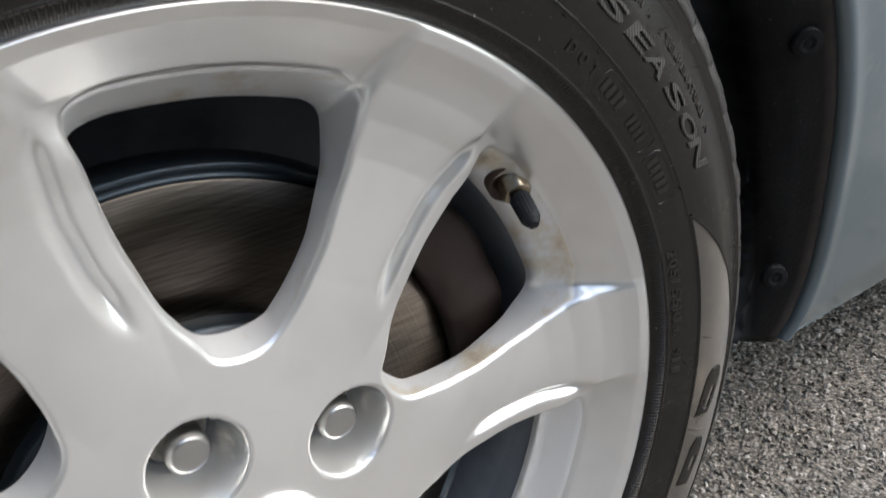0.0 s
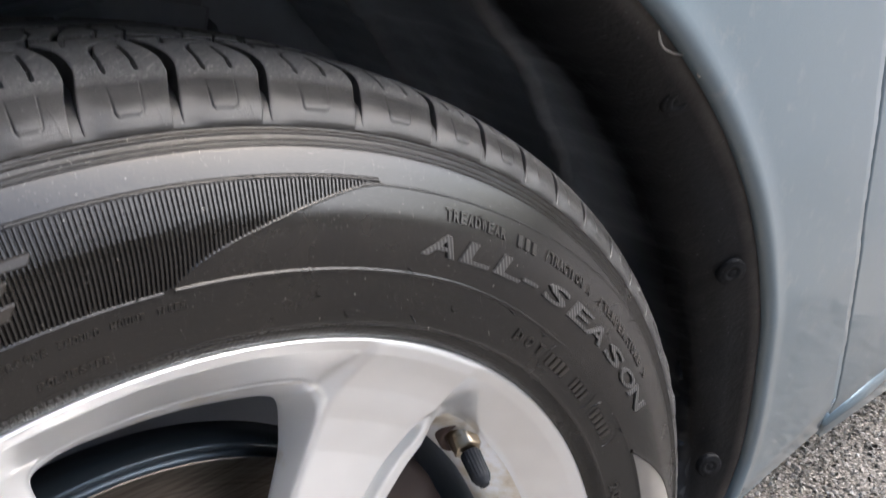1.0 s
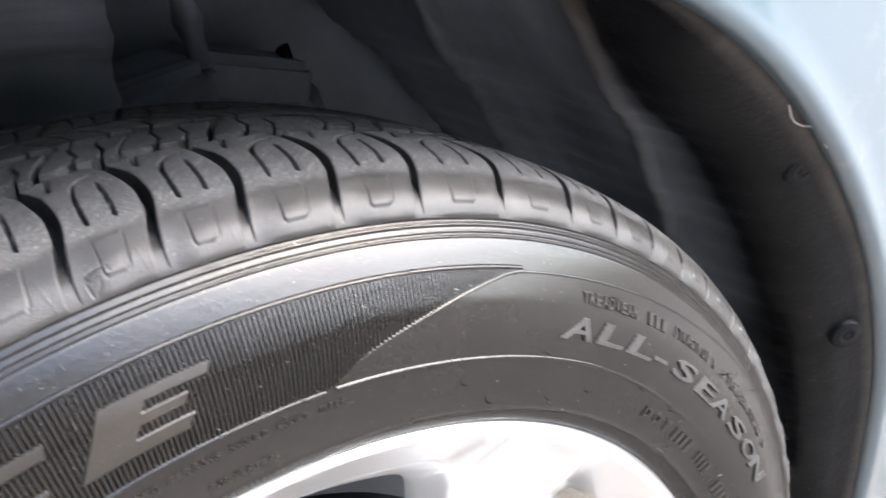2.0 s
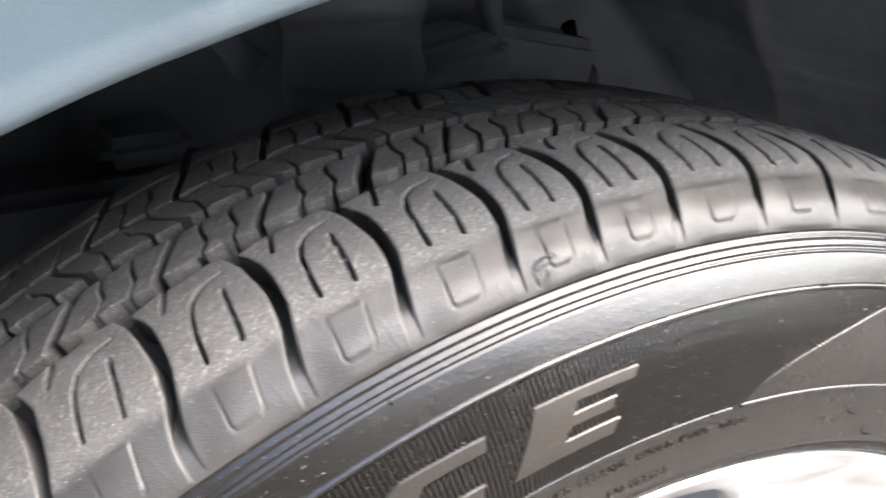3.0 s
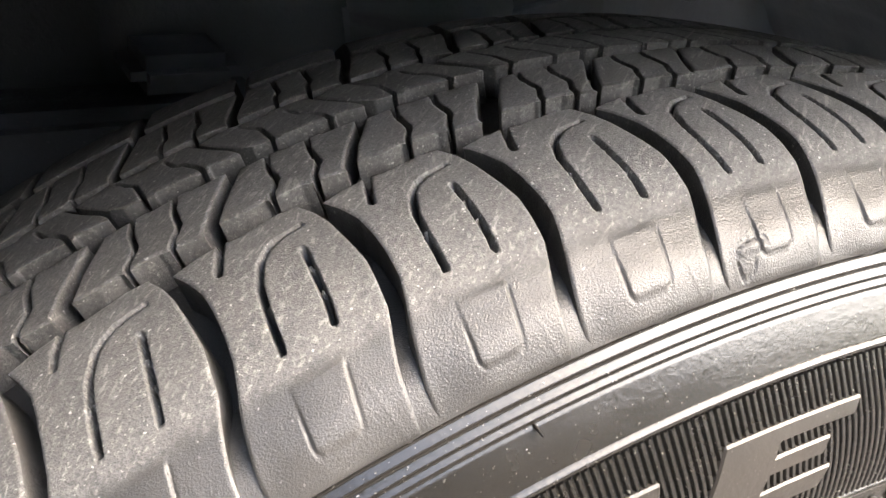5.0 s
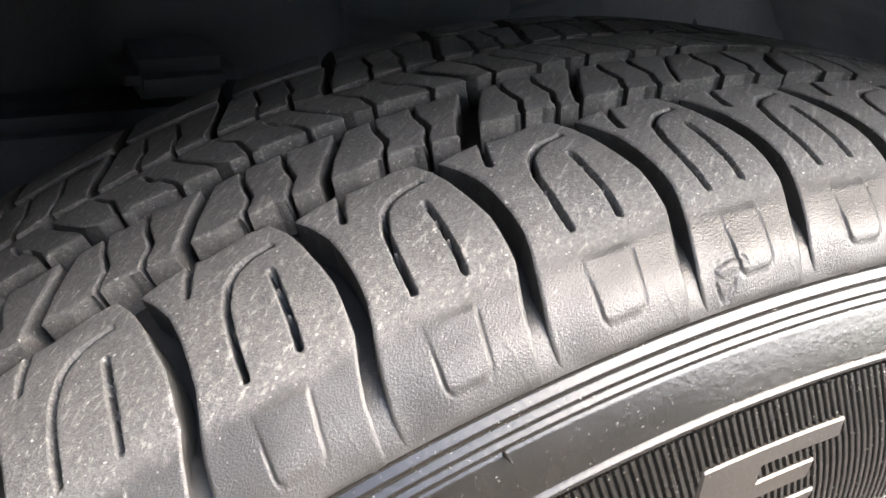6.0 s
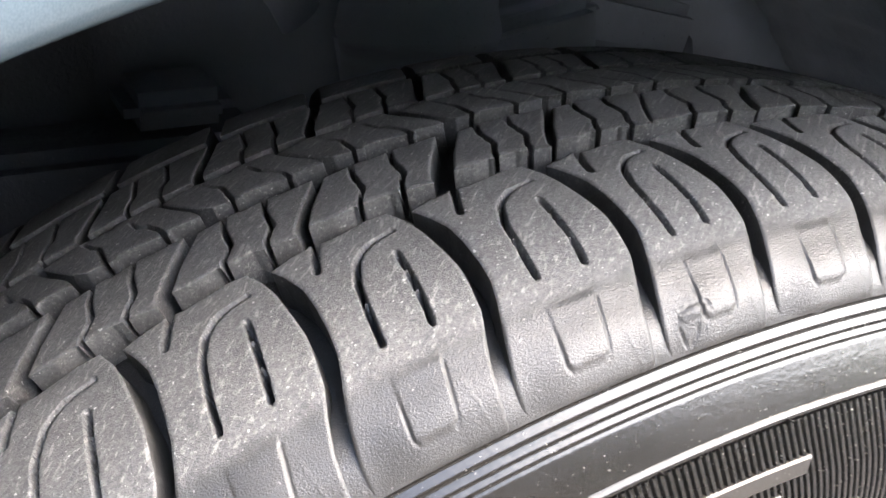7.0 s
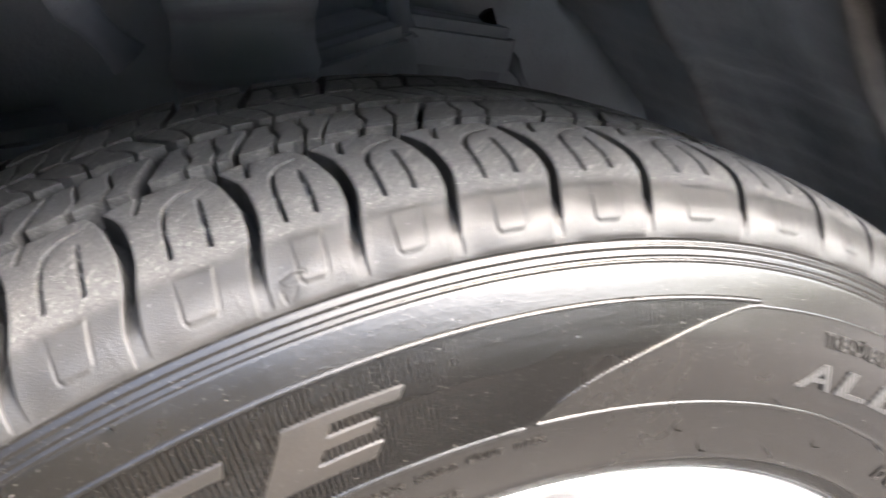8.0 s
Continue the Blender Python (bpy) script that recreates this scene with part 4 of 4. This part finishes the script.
# lip turned over the tyre's bead, and the dark barrel behind the spokes
revolve("rim_lip", [(.2226, -.0012), (.2233, -.0009), (.2237, .0002), (.2236, .0020), (.2225, .0055), (.2190, .0080), (.2150, .0120), (.2130, .03)], ALLOY, rim, n=360, flip=True)
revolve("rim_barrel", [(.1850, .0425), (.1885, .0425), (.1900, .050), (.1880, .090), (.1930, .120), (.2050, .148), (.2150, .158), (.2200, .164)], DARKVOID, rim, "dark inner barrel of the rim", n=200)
cap_prof = [(.0001, .0080), (.010, .0082), (.020, .0092), (.0250, .0108), (.0268, .0130), (.0270, .0180)]
cap = revolve("centre_cap", cap_prof, ALLOY, wheel, "round silver centre cap", n=64, flip=True)
cap.location = (HUB[0], 0, HUB[1])
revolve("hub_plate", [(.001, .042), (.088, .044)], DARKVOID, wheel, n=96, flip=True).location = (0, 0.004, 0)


def turned(prof, n):
    """Profile of (radius, depth, flats) turned about the y axis; flats: how far it is squeezed to six sides."""
    bm = bmesh.new()
    rings = []
    for r, y, h in prof:
        ring = []
        for i in range(n):
            a = 2 * math.pi * i / n
            k = 1.0
            if h:
                q = ((a + math.pi / 6) % (math.pi / 3)) - math.pi / 6
                k = 1 - h + h * (math.cos(math.pi / 6) / math.cos(q)) / math.cos(math.pi / 6) * .93
            ring.append(bm.verts.new((r * k * math.cos(a), y, r * k * math.sin(a))))
        rings.append(ring)
    for p, q in zip(rings, rings[1:]):
        for i in range(n):
            bm.faces.new((p[i], q[i], q[(i + 1) % n], p[(i + 1) % n]))
    bm.faces.new(rings[0])
    bmesh.ops.recalc_face_normals(bm, faces=bm.faces)
    return bm


for x, z in NUTS:
    bm = turned([(.0060, .0300, 0), (.0086, .0305, 0), (.0088, .0330, 1), (.0090, .0420, 1), (.0125, .0428, 0), (.0132, .0436, 0), (.0135, .0540, 0)], 36)
    nut = part("lug_nut", bm, NUTSIDE, wheel, "plated steel lug nut with a round bright cap")
    nut.location = (x, 0, z)
    bm = turned([(.0066, .0256, 0), (.0076, .0257, 0), (.0081, .0262, 0), (.0091, .0276, 0), (.0093, .0284, 0), (.0093, .0312, 0), (.0088, .0316, 0)], 48)
    part("nut_cap", bm, CHROME, nut, "bright round nut cap")

# tyre valve: its hole in the band, stem, nut and ribbed cap
VB, VT = Vector((.1567, .0300, .1165)), Vector((.1472, .0020, .1055))
vd = (VT - VB).normalized()
vq = Vector((0, -1, 0)).rotation_difference(vd)
valve = part("valve_stem", turned([(.0042, -.008, 0), (.0042, .030, 0)], 20), BRASS, wheel, "brass tyre valve with a black ribbed cap")
valve.location, valve.rotation_mode, valve.rotation_quaternion = VB, "QUATERNION", vq
part("valve_grommet", turned([(.0050, -.0075, 0), (.0062, -.0068, 0), (.0070, -.004, 0), (.0074, .004, 0)], 24), BRASS, valve, "dull domed valve base")
# dark brown dish put in for the recess round the valve
part("valve_hole", turned([(.0076, -.0010, 0), (.0100, -.0044, 0), (.0112, -.0040, 0), (.0116, .0040, 0)], 32), RUST, valve, "dark brown dish in place of the hole round the valve")
part("valve_nut", turned([(.0056, -.0125, 0), (.0064, -.0120, 1), (.0066, -.0060, 1), (.0070, -.0050, 0)], 36), BRASS, valve, "hexagonal brass valve nut")
bm = bmesh.new()
rings = []
for r, y, rib in ((.0016, -.0318, 0), (.0024, -.0316, 0), (.0026, -.0300, 0), (.0036, -.0296, 0), (.0042, -.0282, 0), (.0044, -.0272, 1), (.0047, -.0180, 1), (.0047, -.0146, 1), (.0044, -.0140, 0)):
    rings.append([bm.verts.new(((r + (.00022 if i % 4 < 2 else -.00012) * rib) * math.cos(2 * math.pi * i / 72), y, (r + (.00022 if i % 4 < 2 else -.00012) * rib) * math.sin(2 * math.pi * i / 72))) for i in range(72)])
for p, q in zip(rings, rings[1:]):
    for i in range(72):
        bm.faces.new((p[i], q[i], q[(i + 1) % 72], p[(i + 1) % 72]))
bm.faces.new(rings[0])
bmesh.ops.recalc_face_normals(bm, faces=bm.faces)
part("valve_cap", bm, CAPBLACK, valve, "black ribbed plastic valve cap")

# ---- brake behind the spokes ----
disc = tagged(new("brake_disc"), "worn steel brake disc behind the wheel's spokes", "brake disc")
disc.location = (0, 0, ZC)
revolve("disc_face", [(.088, .0600), (.1465, .0600), (.1470, .0604)], DISC, disc, "brown-filmed scratched steel disc face", n=200, flip=True)
revolve("disc_rim", [(.1470, .0604), (.1476, .0625), (.1500, .0630), (.1510, .0612), (.1530, .0604), (.1538, .0612), (.1538, .082), (.150, .084)], RINGSTEEL, disc, "blue-grey outer edge of the disc", n=200, flip=True)
revolve("disc_hat", [(.001, .0485), (.080, .0485), (.0860, .0500), (.0880, .0530), (.0882, .0605)], RINGSTEEL, disc, "blue-grey bell of the disc", n=120, flip=True)
# caliper bracket over the disc, seen dark through one opening
bm = bmesh.new()
sect = [(.1390, .0640), (.1385, .0560), (.1410, .0520), (.1500, .0500), (.1680, .0500), (.1730, .0530), (.1750, .0640)]
rings = []
for a in np.linspace(-8, 47, 40):
    rings.append([bm.verts.new(polar(np.array(r), np.array(a), np.array(y + .0015 * math.sin(a * .5 + r * 200)))) for r, y in sect])
for p, q in zip(rings, rings[1:]):
    for i in range(len(sect) - 1):
        bm.faces.new((p[i], p[i + 1], q[i + 1], q[i]))
bm.faces.new(rings[0])
bm.faces.new(rings[-1])
bmesh.ops.recalc_face_normals(bm, faces=bm.faces)
part("caliper_bracket", bm, IRON, disc, "dark brown iron caliper bracket over the disc")

# ---- the car round the wheel ----
STEER = radians(4)
car = tagged(new("car"), "light blue metallic car, part of its front wing and door", "car")
car.rotation_euler = (0, 0, STEER)
car.location = (0, 0, ZC)
SKIN_Z = [-.20, -.12, -.06, 0, .1, .2, .3, .45, .70]
SKIN_Y = [.045, .012, -.006, -.015, -.028, -.036, -.041, -.045, -.030]


def skin(z):
    return np.interp(z, SKIN_Z, SKIN_Y)


def tuck(x):
    """How far the wing draws in towards the nose of the car."""
    return .050 * float(smooth01((.06 - x) / .18)) + .22 * max(0.0, -.10 - x)


# the wheel arch's edge: degrees and radius about the wheel's middle
ARCH_A = [-11.5, -9, -6.5, -2.3, 5.3, 13, 20, 27, 40, 50, 56, 66, 85, 100, 105, 109, 112, 116, 125, 150, 180, 195]
ARCH_R = [.400, .4150, .4140, .4075, .3985, .3915, .3880, .3830, .3765, .3740, .3745, .3745, .3758, .3730, .3718, .3713, .3713, .3718, .3758, .392, .402, .41]


def arch(a):
    q = np.interp(a, ARCH_A, ARCH_R)
    for d in (2.5, 5):
        q = q + np.interp(a - d, ARCH_A, ARCH_R) + np.interp(a + d, ARCH_A, ARCH_R)
    return q / 5


GAP_Z, GAP_X = [-.30, -.059, .128, .247, .45, .8], [.66, .575, .498, .466, .440, .42]


def wing_panel():
    angs = np.concatenate([np.linspace(-11, 140, 260), np.linspace(142, 192, 26)])
    rows = []
    for a in angs:
        c, s = math.cos(radians(a)), math.sin(radians(a))
        r0 = float(arch(a))
        # run out to the door gap, the bonnet's shoulder or the front of the car
        t = np.linspace(r0, 1.6, 700)
        x, z = t * c, t * s
        low = np.interp(x, [.36, .43, .52, .617, .76], [-.062, -.078, -.103, -.136, -.167])
        ok = (x < np.interp(z, GAP_Z, GAP_X) - .002) & (z < .46) & (x > -.62) & (z > low - .002)
        bad = np.where(~ok)[0]
        r1 = max(t[bad[0]] if len(bad) else t[-1], r0 + .004)
        row = []
        # rolled lip: from inside the arch, round the edge, on to the outer skin
        for dr, dy in ((-.0002, .0105), (-.0006, .0085), (-.0012, .0055), (-.0012, .0028), (-.0004, .0006), (.0014, -.0010), (.0042, -.0018), (.0080, -.0012), (.0130, -.0004), (.018, 0)):
            r = min(r0 + dr, r1)
            row.append((r * c, float(skin(r * s)) + tuck(r * c) + dy, r * s))
        for q in np.linspace(0, 1, 22)[1:] ** 1.3:
            r = min(r0 + .018, r1) + q * max(r1 - r0 - .018, 0)
            row.append((r * c, float(skin(r * s)) + tuck(r * c), r * s))
        for k in (1, 2):
            x_, y_, z_ = row[-1]
            row.append((x_, y_ + .004 * k * k, z_))
        rows.append(row)
    v = [p for r in rows for p in r]
    return mesh_from("wing", v, grid_faces(len(rows), len(rows[0]), flip=False), PAINT)


put("wing", wing_panel(), car, "light blue front wing with a rolled wheel-arch edge")


def door_panel():
    zs = np.linspace(0, 1, 60)
    rows = []
    for q0 in zs:
        z = -.118 + q0 * .578
        x0 = float(np.interp(z, GAP_Z, GAP_X)) + .0025
        row = [(x0, float(skin(z)) + .012, z), (x0, float(skin(z)) + .003, z), (x0 + .001, float(skin(z)) + .0006, z)]
        for q in np.linspace(0, 1, 16):
            row.append((x0 + .003 + q * (1.75 - x0), float(skin(z)) + .015 * q, z - .20 * (x0 + q * (1.75 - x0) - .577) * (1 - q0) ** 2))
        rows.append(row)
    v = [p for r in rows for p in r]
    return mesh_from("door", v, grid_faces(len(rows), len(rows[0]), flip=True), PAINT)


put("door", door_panel(), car, "light blue front door, closed")
bm = bmesh.new()
rings = []
for x in np.linspace(.578, 1.75, 14):
    z0, y0 = -.090 - .10 * (x - .578), -.002 + .02 * (x - .578)
    k = min(1, (x - .575) / .02 + .3)
    rings.append([bm.verts.new((x, y0 + .006 - .016 * k * math.cos(a) * .6, z0 + .013 * k * math.sin(a))) for a in np.linspace(0, 2 * math.pi, 12, endpoint=False)])
for p, q in zip(rings, rings[1:]):
    for i in range(12):
        bm.faces.new((p[i], p[(i + 1) % 12], q[(i + 1) % 12], q[i]))
bm.faces.new(rings[0])
bmesh.ops.recalc_face_normals(bm, faces=bm.faces)
part("side_skirt", bm, PAINT, car, "light blue side skirt moulding")


def liner_mesh():
    angs = np.linspace(-11.5, 192, 220)
    rows, film = [], []
    for a in angs:
        c, s = math.cos(radians(a)), math.sin(radians(a))
        r0 = float(arch(max(a, -8)))
        w = 1 - .75 * float(smooth01((a - 20) / 35))
        sk, tk = float(skin(r0 * s)) + tuck(r0 * c), tuck(r0 * c)
        top = float(smooth01((a - 50) / 35)) * (1 - float(smooth01((a - 150) / 30)))
        prof = [(r0 + .0015, sk + .012), (r0 - .0008, sk + .0085), (r0 - .0022, sk + .0090), (r0 - .006, sk + .013), (r0 - .008 - .010 * w, sk + .019), (r0 - .010 - .020 * w, sk + .030), (r0 - .010 - .022 * w + .004 * top, sk + .045)]
        base = r0 - .010 - .022 * w
        dust = [.25, .40, .30, .04, 0, 0, 0] if a < 62 else [.1, .15, .1, 0, 0, 0, 0]
        one, two = float(np.interp(a, [20, 28, 42, 54, 68, 90], [.080, .072, .056, .034, .012, .010])), float(np.interp(a, [30, 40, 50, 60, 70, 90], [.195, .185, .165, .145, .125, .120]))
        for y in sorted([.008, one - .0085, one - .005, one - .002, one + .002, one + .005, one + .0085, (one + two) / 2 - .018, (one + two) / 2 - .013, (one + two) / 2 + .006, (one + two) / 2 + .012,
                         two - .009, two - .004, two, two + .004, two + .010, .225, .270]):
            lump = .0040 * math.exp(-((y - one) / .0048) ** 2) + .005 * math.exp(-((y - two) / .0055) ** 2) - .004 * math.exp(-((y - (one + two) / 2 + .003) / .012) ** 2)
            prof.append((base + .11 * y - lump + .045 * top * float(smooth01((y - .0) / .12)), (sk - tk) * .2 + .8 * tk + y * (1 - 1.6 * tk) + .010))
            dust.append(.5 * math.exp(-((y - one) / .0050) ** 2) + .6 * math.exp(-((y - two) / .0055) ** 2))
        # over the tyre the liner sits high above the wing's edge
        up = float(smooth01((a - 56) / 22)) * (1 - float(smooth01((a - 165) / 20)))
        prof = [(r + up * (.0, .001, .004, .012, .028, .042, .050)[i] if i < 7 else r + up * .052, y) for i, (r, y) in enumerate(prof)]
        k = 1 + .003 * math.sin(a * .55) + .002 * math.sin(a * 1.9 + 1)
        film.extend(dust)
        rows.append([((r * (k if i > 5 else 1)) * c, y, (r * (k if i > 5 else 1)) * s) for i, (r, y) in enumerate(prof)])
    v = [p for r in rows for p in r]
    return mesh_from("wheel_arch_liner", v, grid_faces(len(rows), len(rows[0]), flip=True), LINER, extra=film)


liner = put("wheel_arch_liner", liner_mesh(), car, "dusty black plastic wheel-arch liner with ridges, stray light painted in deep at the rear")
sol = liner.modifiers.new("thick", "SOLIDIFY")
sol.thickness, sol.offset = .003, 1.0


def screw(x, y, z, size=.0115):
    d = Vector((-x * .75, -.45, -z * .75)).normalized()
    q = Vector((0, -1, 0)).rotation_difference(d)
    s = part("liner_clip", turned([(size * .22, -.0005, 0), (size * .34, .0001, 0), (size * .42, -.0008, 0), (size * .55, -.0010, 0), (size * .72, -.0008, 0), (size * .82, -.0002, 0), (size, -.0005, 0), (size * 1.06, .003, 0)], 28), LINER, liner, "round black plastic push-in clip")
    s.location, s.rotation_mode, s.rotation_quaternion = Vector((x, y, z)) - d * .0030, "QUATERNION", q


screw(.3365, -.0225, .1450, .0085)
screw(.3700, -.0040, -.0160, .0085)
screw(.2560, -.0290, .2590, .008)
# a bent bright wire end caught at the liner's rim
cu = bpy.data.curves.new("edge_clip", "CURVE")
cu.materials.append(NUTSIDE)
cu.dimensions, cu.bevel_depth, cu.bevel_resolution = "3D", .0005, 2
sp = cu.splines.new("BEZIER")
pts = [(.2250, -.0345, .2960), (.2275, -.0350, .2900), (.2345, -.0350, .2860), (.2480, -.0360, .2815), (.2560, -.0365, .2720)]
sp.bezier_points.add(len(pts) - 1)
for b, p in zip(sp.bezier_points, pts):
    b.co, b.handle_left_type, b.handle_right_type = p, "AUTO", "AUTO"
put("edge_clip", cu, car, "thin bent bright metal clip on the arch edge")

# what stands inside the wheel well, dark behind the tyre
bm = bmesh.new()
for x0, x1, z0, z1, y0, y1 in ((-.60, .58, -.20, .45, .300, .312),):
    bmesh.ops.create_cube(bm, size=1, matrix=Matrix.LocRotScale(((x0 + x1) / 2, (y0 + y1) / 2, (z0 + z1) / 2), None, (x1 - x0, y1 - y0, z1 - z0)))
part("inner_panel", bm, WELL, car, "inner wing panel, shade in front and stray light behind put into its colour", smooth=False)
for x, y, z, sx, sy, sz, ry in ((-.125, .282, .236, .190, .040, .060, 3), (-.066, .282, .2745, .044, .040, .016, 2), (.070, .265, .250, .110, .060, .110, -8), (.150, .270, .292, .080, .050, .030, 14), (-.230, .255, .330, .160, .080, .020, 12)):
    sub = bmesh.new()
    bmesh.ops.create_cube(sub, size=1, matrix=Matrix.LocRotScale((x, y, z), Euler((.1, radians(ry), .05)), (sx, sy, sz)))
    bmesh.ops.bevel(sub, geom=sub.edges[:], offset=.006, segments=2, affect="EDGES")
    part("suspension_bracket", sub, WELL, car, "dusty suspension bracket, shade and stray light put into its colour", smooth=False)


def rod(name, a, b, r0, r1, material, parent, label=""):
    a, b = Vector(a), Vector(b)
    n = max(2, int((b - a).length / .01))
    q = Vector((0, 1, 0)).rotation_difference((b - a).normalized())
    prof = [(r0 + (r1 - r0) * i / n + (.0025 if i % 3 == 0 else 0), (b - a).length * i / n, 0) for i in range(n + 1)]
    o = part(name, turned(prof, 20), material, parent, label)
    o.location, o.rotation_mode, o.rotation_quaternion = a, "QUATERNION", q
    return o


rod("strut", (.020, .235, .15), (.045, .255, .44), .030, .036, WELL, car, "dark suspension strut")
rod("suspension_arm", (.050, .248, .288), (.160, .268, .288), .0085, .0095, WELL, car, "dusty grey suspension arm")
rod("arm_bush", (.158, .264, .287), (.172, .268, .287), .0125, .0115, WELL, car, "round bush at the arm's end")
rod("bolt", (.176, .268, .266), (.184, .262, .264), .0055, .0050, RUST, car, "rusty orange-brown bolt")
# thin dark rod added in place of the seam between inner panel and liner
rod("panel_seam", (.178, .262, .305), (.212, .262, .245), .0022, .0022, LINER, car, "dark seam between inner panel and liner, put in as a thin rod")
rod("hose", (.120, .250, .30), (.105, .262, .44), .006, .006, WELL, car)
rod("hose", (-.02, .24, .31), (-.10, .25, .42), .007, .007, WELL, car)

# shell of the car's body over the wheel well, so that no light falls in from behind
bm = bmesh.new()
for x0, x1, z0, z1, y0, y1 in ((-.62, 1.75, .455, .470, -.040, 1.55), (-.63, -.61, -.05, .46, -.02, 1.55), (.62, 1.75, -.10, -.085, .10, 1.55), (.60, .615, -.09, .46, .05, 1.55)):
    bmesh.ops.create_cube(bm, size=1, matrix=Matrix.LocRotScale(((x0 + x1) / 2, (y0 + y1) / 2, (z0 + z1) / 2), None, (x1 - x0, y1 - y0, z1 - z0)))
part("body_shell", bm, PAINT, car, "plain body shell behind the outer panels", smooth=False)

# ---- ground ----
bm = bmesh.new()
bmesh.ops.create_grid(bm, size=150, x_segments=4, y_segments=4)
ground = part("ground", bm, ASPHALT, None, "grey weathered asphalt with pale chippings")
tagged(ground, kind="structure", category="ground")


def chippings():
    g = random.Random(11)
    verts, faces = [], []
    ico = [(0, 0, 1), (.894, 0, .447), (.276, .851, .447), (-.724, .526, .447), (-.724, -.526, .447), (.276, -.851, .447),
           (.724, .526, -.447), (-.276, .851, -.447), (-.894, 0, -.447), (-.276, -.851, -.447), (.724, -.526, -.447), (0, 0, -1)]
    tri = [(0, 1, 2), (0, 2, 3), (0, 3, 4), (0, 4, 5), (0, 5, 1), (1, 6, 2), (2, 7, 3), (3, 8, 4), (4, 9, 5), (5, 10, 1), (6, 7, 2), (7, 8, 3), (8, 9, 4), (9, 10, 5), (10, 6, 1)]
    for i in range(40000):
        x, y = (g.uniform(.30, 1.15), g.uniform(-.40, .45)) if i % 4 else (g.uniform(.25, 1.95), g.uniform(-.75, .9))
        s = g.choice((.0014, .0018, .0023, .0029, .0036, .0044))
        m = Euler((g.uniform(0, 6), g.uniform(0, 6), g.uniform(0, 6))).to_matrix() @ Matrix.Diagonal((g.uniform(.7, 1.3), g.uniform(.7, 1.2), g.uniform(.5, .9)))
        o = len(verts)
        c = Vector((x, y, s * g.uniform(-.45, .1)))
        for p in ico:
            verts.append(c + m @ Vector(p) * (s * g.uniform(.8, 1.15)))
        faces += [(o + a, o + b, o + c_) for a, b, c_ in tri]
    return mesh_from("chippings", verts, faces, STONES, smooth=False)


put("chippings", chippings(), None, "loose and set pale chippings in the asphalt", "gravel", "stuff")


# ---- distant trees across the road, seen only as dark green in the gloss; tall left ones added to darken that side ----
def leaf_material():
    m, t, b = nodes_of("distant_foliage")
    g = t.nodes.new("ShaderNodeNewGeometry")
    col = ramp(t, g.outputs["Random Per Island"], [(0.0, (0.030, 0.042, 0.018)), (0.6, (0.055, 0.080, 0.028)), (1.0, (0.11, 0.13, 0.045))]).outputs[0]
    link(t, col, b.inputs["Base Color"])
    b.inputs["Roughness"].default_value = 0.7
    tr, mx = t.nodes.new("ShaderNodeBsdfTranslucent"), t.nodes.new("ShaderNodeMixShader")
    link(t, col, tr.inputs["Color"])
    mx.inputs[0].default_value = 0.45
    link(t, b.outputs[0], mx.inputs[1])
    link(t, tr.outputs[0], mx.inputs[2])
    link(t, mx.outputs[0], t.nodes["Material Output"].inputs["Surface"])
    return m


FOLIAGE = leaf_material()


def far_woods():
    g = random.Random(21)
    verts, faces = [], []
    for i in range(46):
        ang = radians(178 + i * 184 / 45) + g.uniform(-.03, .03)
        dist = g.uniform(13, 19)
        # unseen trees at the left raised to block light and darken reflections
        cx, cy, top = dist * math.cos(ang), dist * math.sin(ang), g.uniform(.75, 1.1) * dist * np.interp(math.degrees(ang), [200, 240, 258, 272, 292, 306, 318], [1.15, 1.0, .70, .44, .36, .22, .12])
        for k in range(900):
            z = top * (1 - g.random() ** 1.6 * .98)
            w = (2.1 * math.sin(math.pi * min(1, .12 + .86 * z / top)) + .35) * math.sqrt(g.random())
            q = g.uniform(0, 2 * math.pi)
            c = Vector((cx + w * math.cos(q), cy + w * math.sin(q), z))
            s = g.uniform(.20, .46)
            m = Euler((g.uniform(0, 6), g.uniform(0, 6), g.uniform(0, 6))).to_matrix()
            o = len(verts)
            for p in ((-1, -.5, 0), (0, -.8, .15), (1, 0, 0), (.1, .8, .15), (-.9, .4, 0)):
                verts.append(c + m @ Vector(p) * s)
            faces.append((o, o + 1, o + 2, o + 3, o + 4))
    return mesh_from("far_woods", verts, faces, FOLIAGE, smooth=False)


put("far_woods", far_woods(), None, "distant dark green trees along the roadside, the tall left ones added to block light", "trees", "stuff")
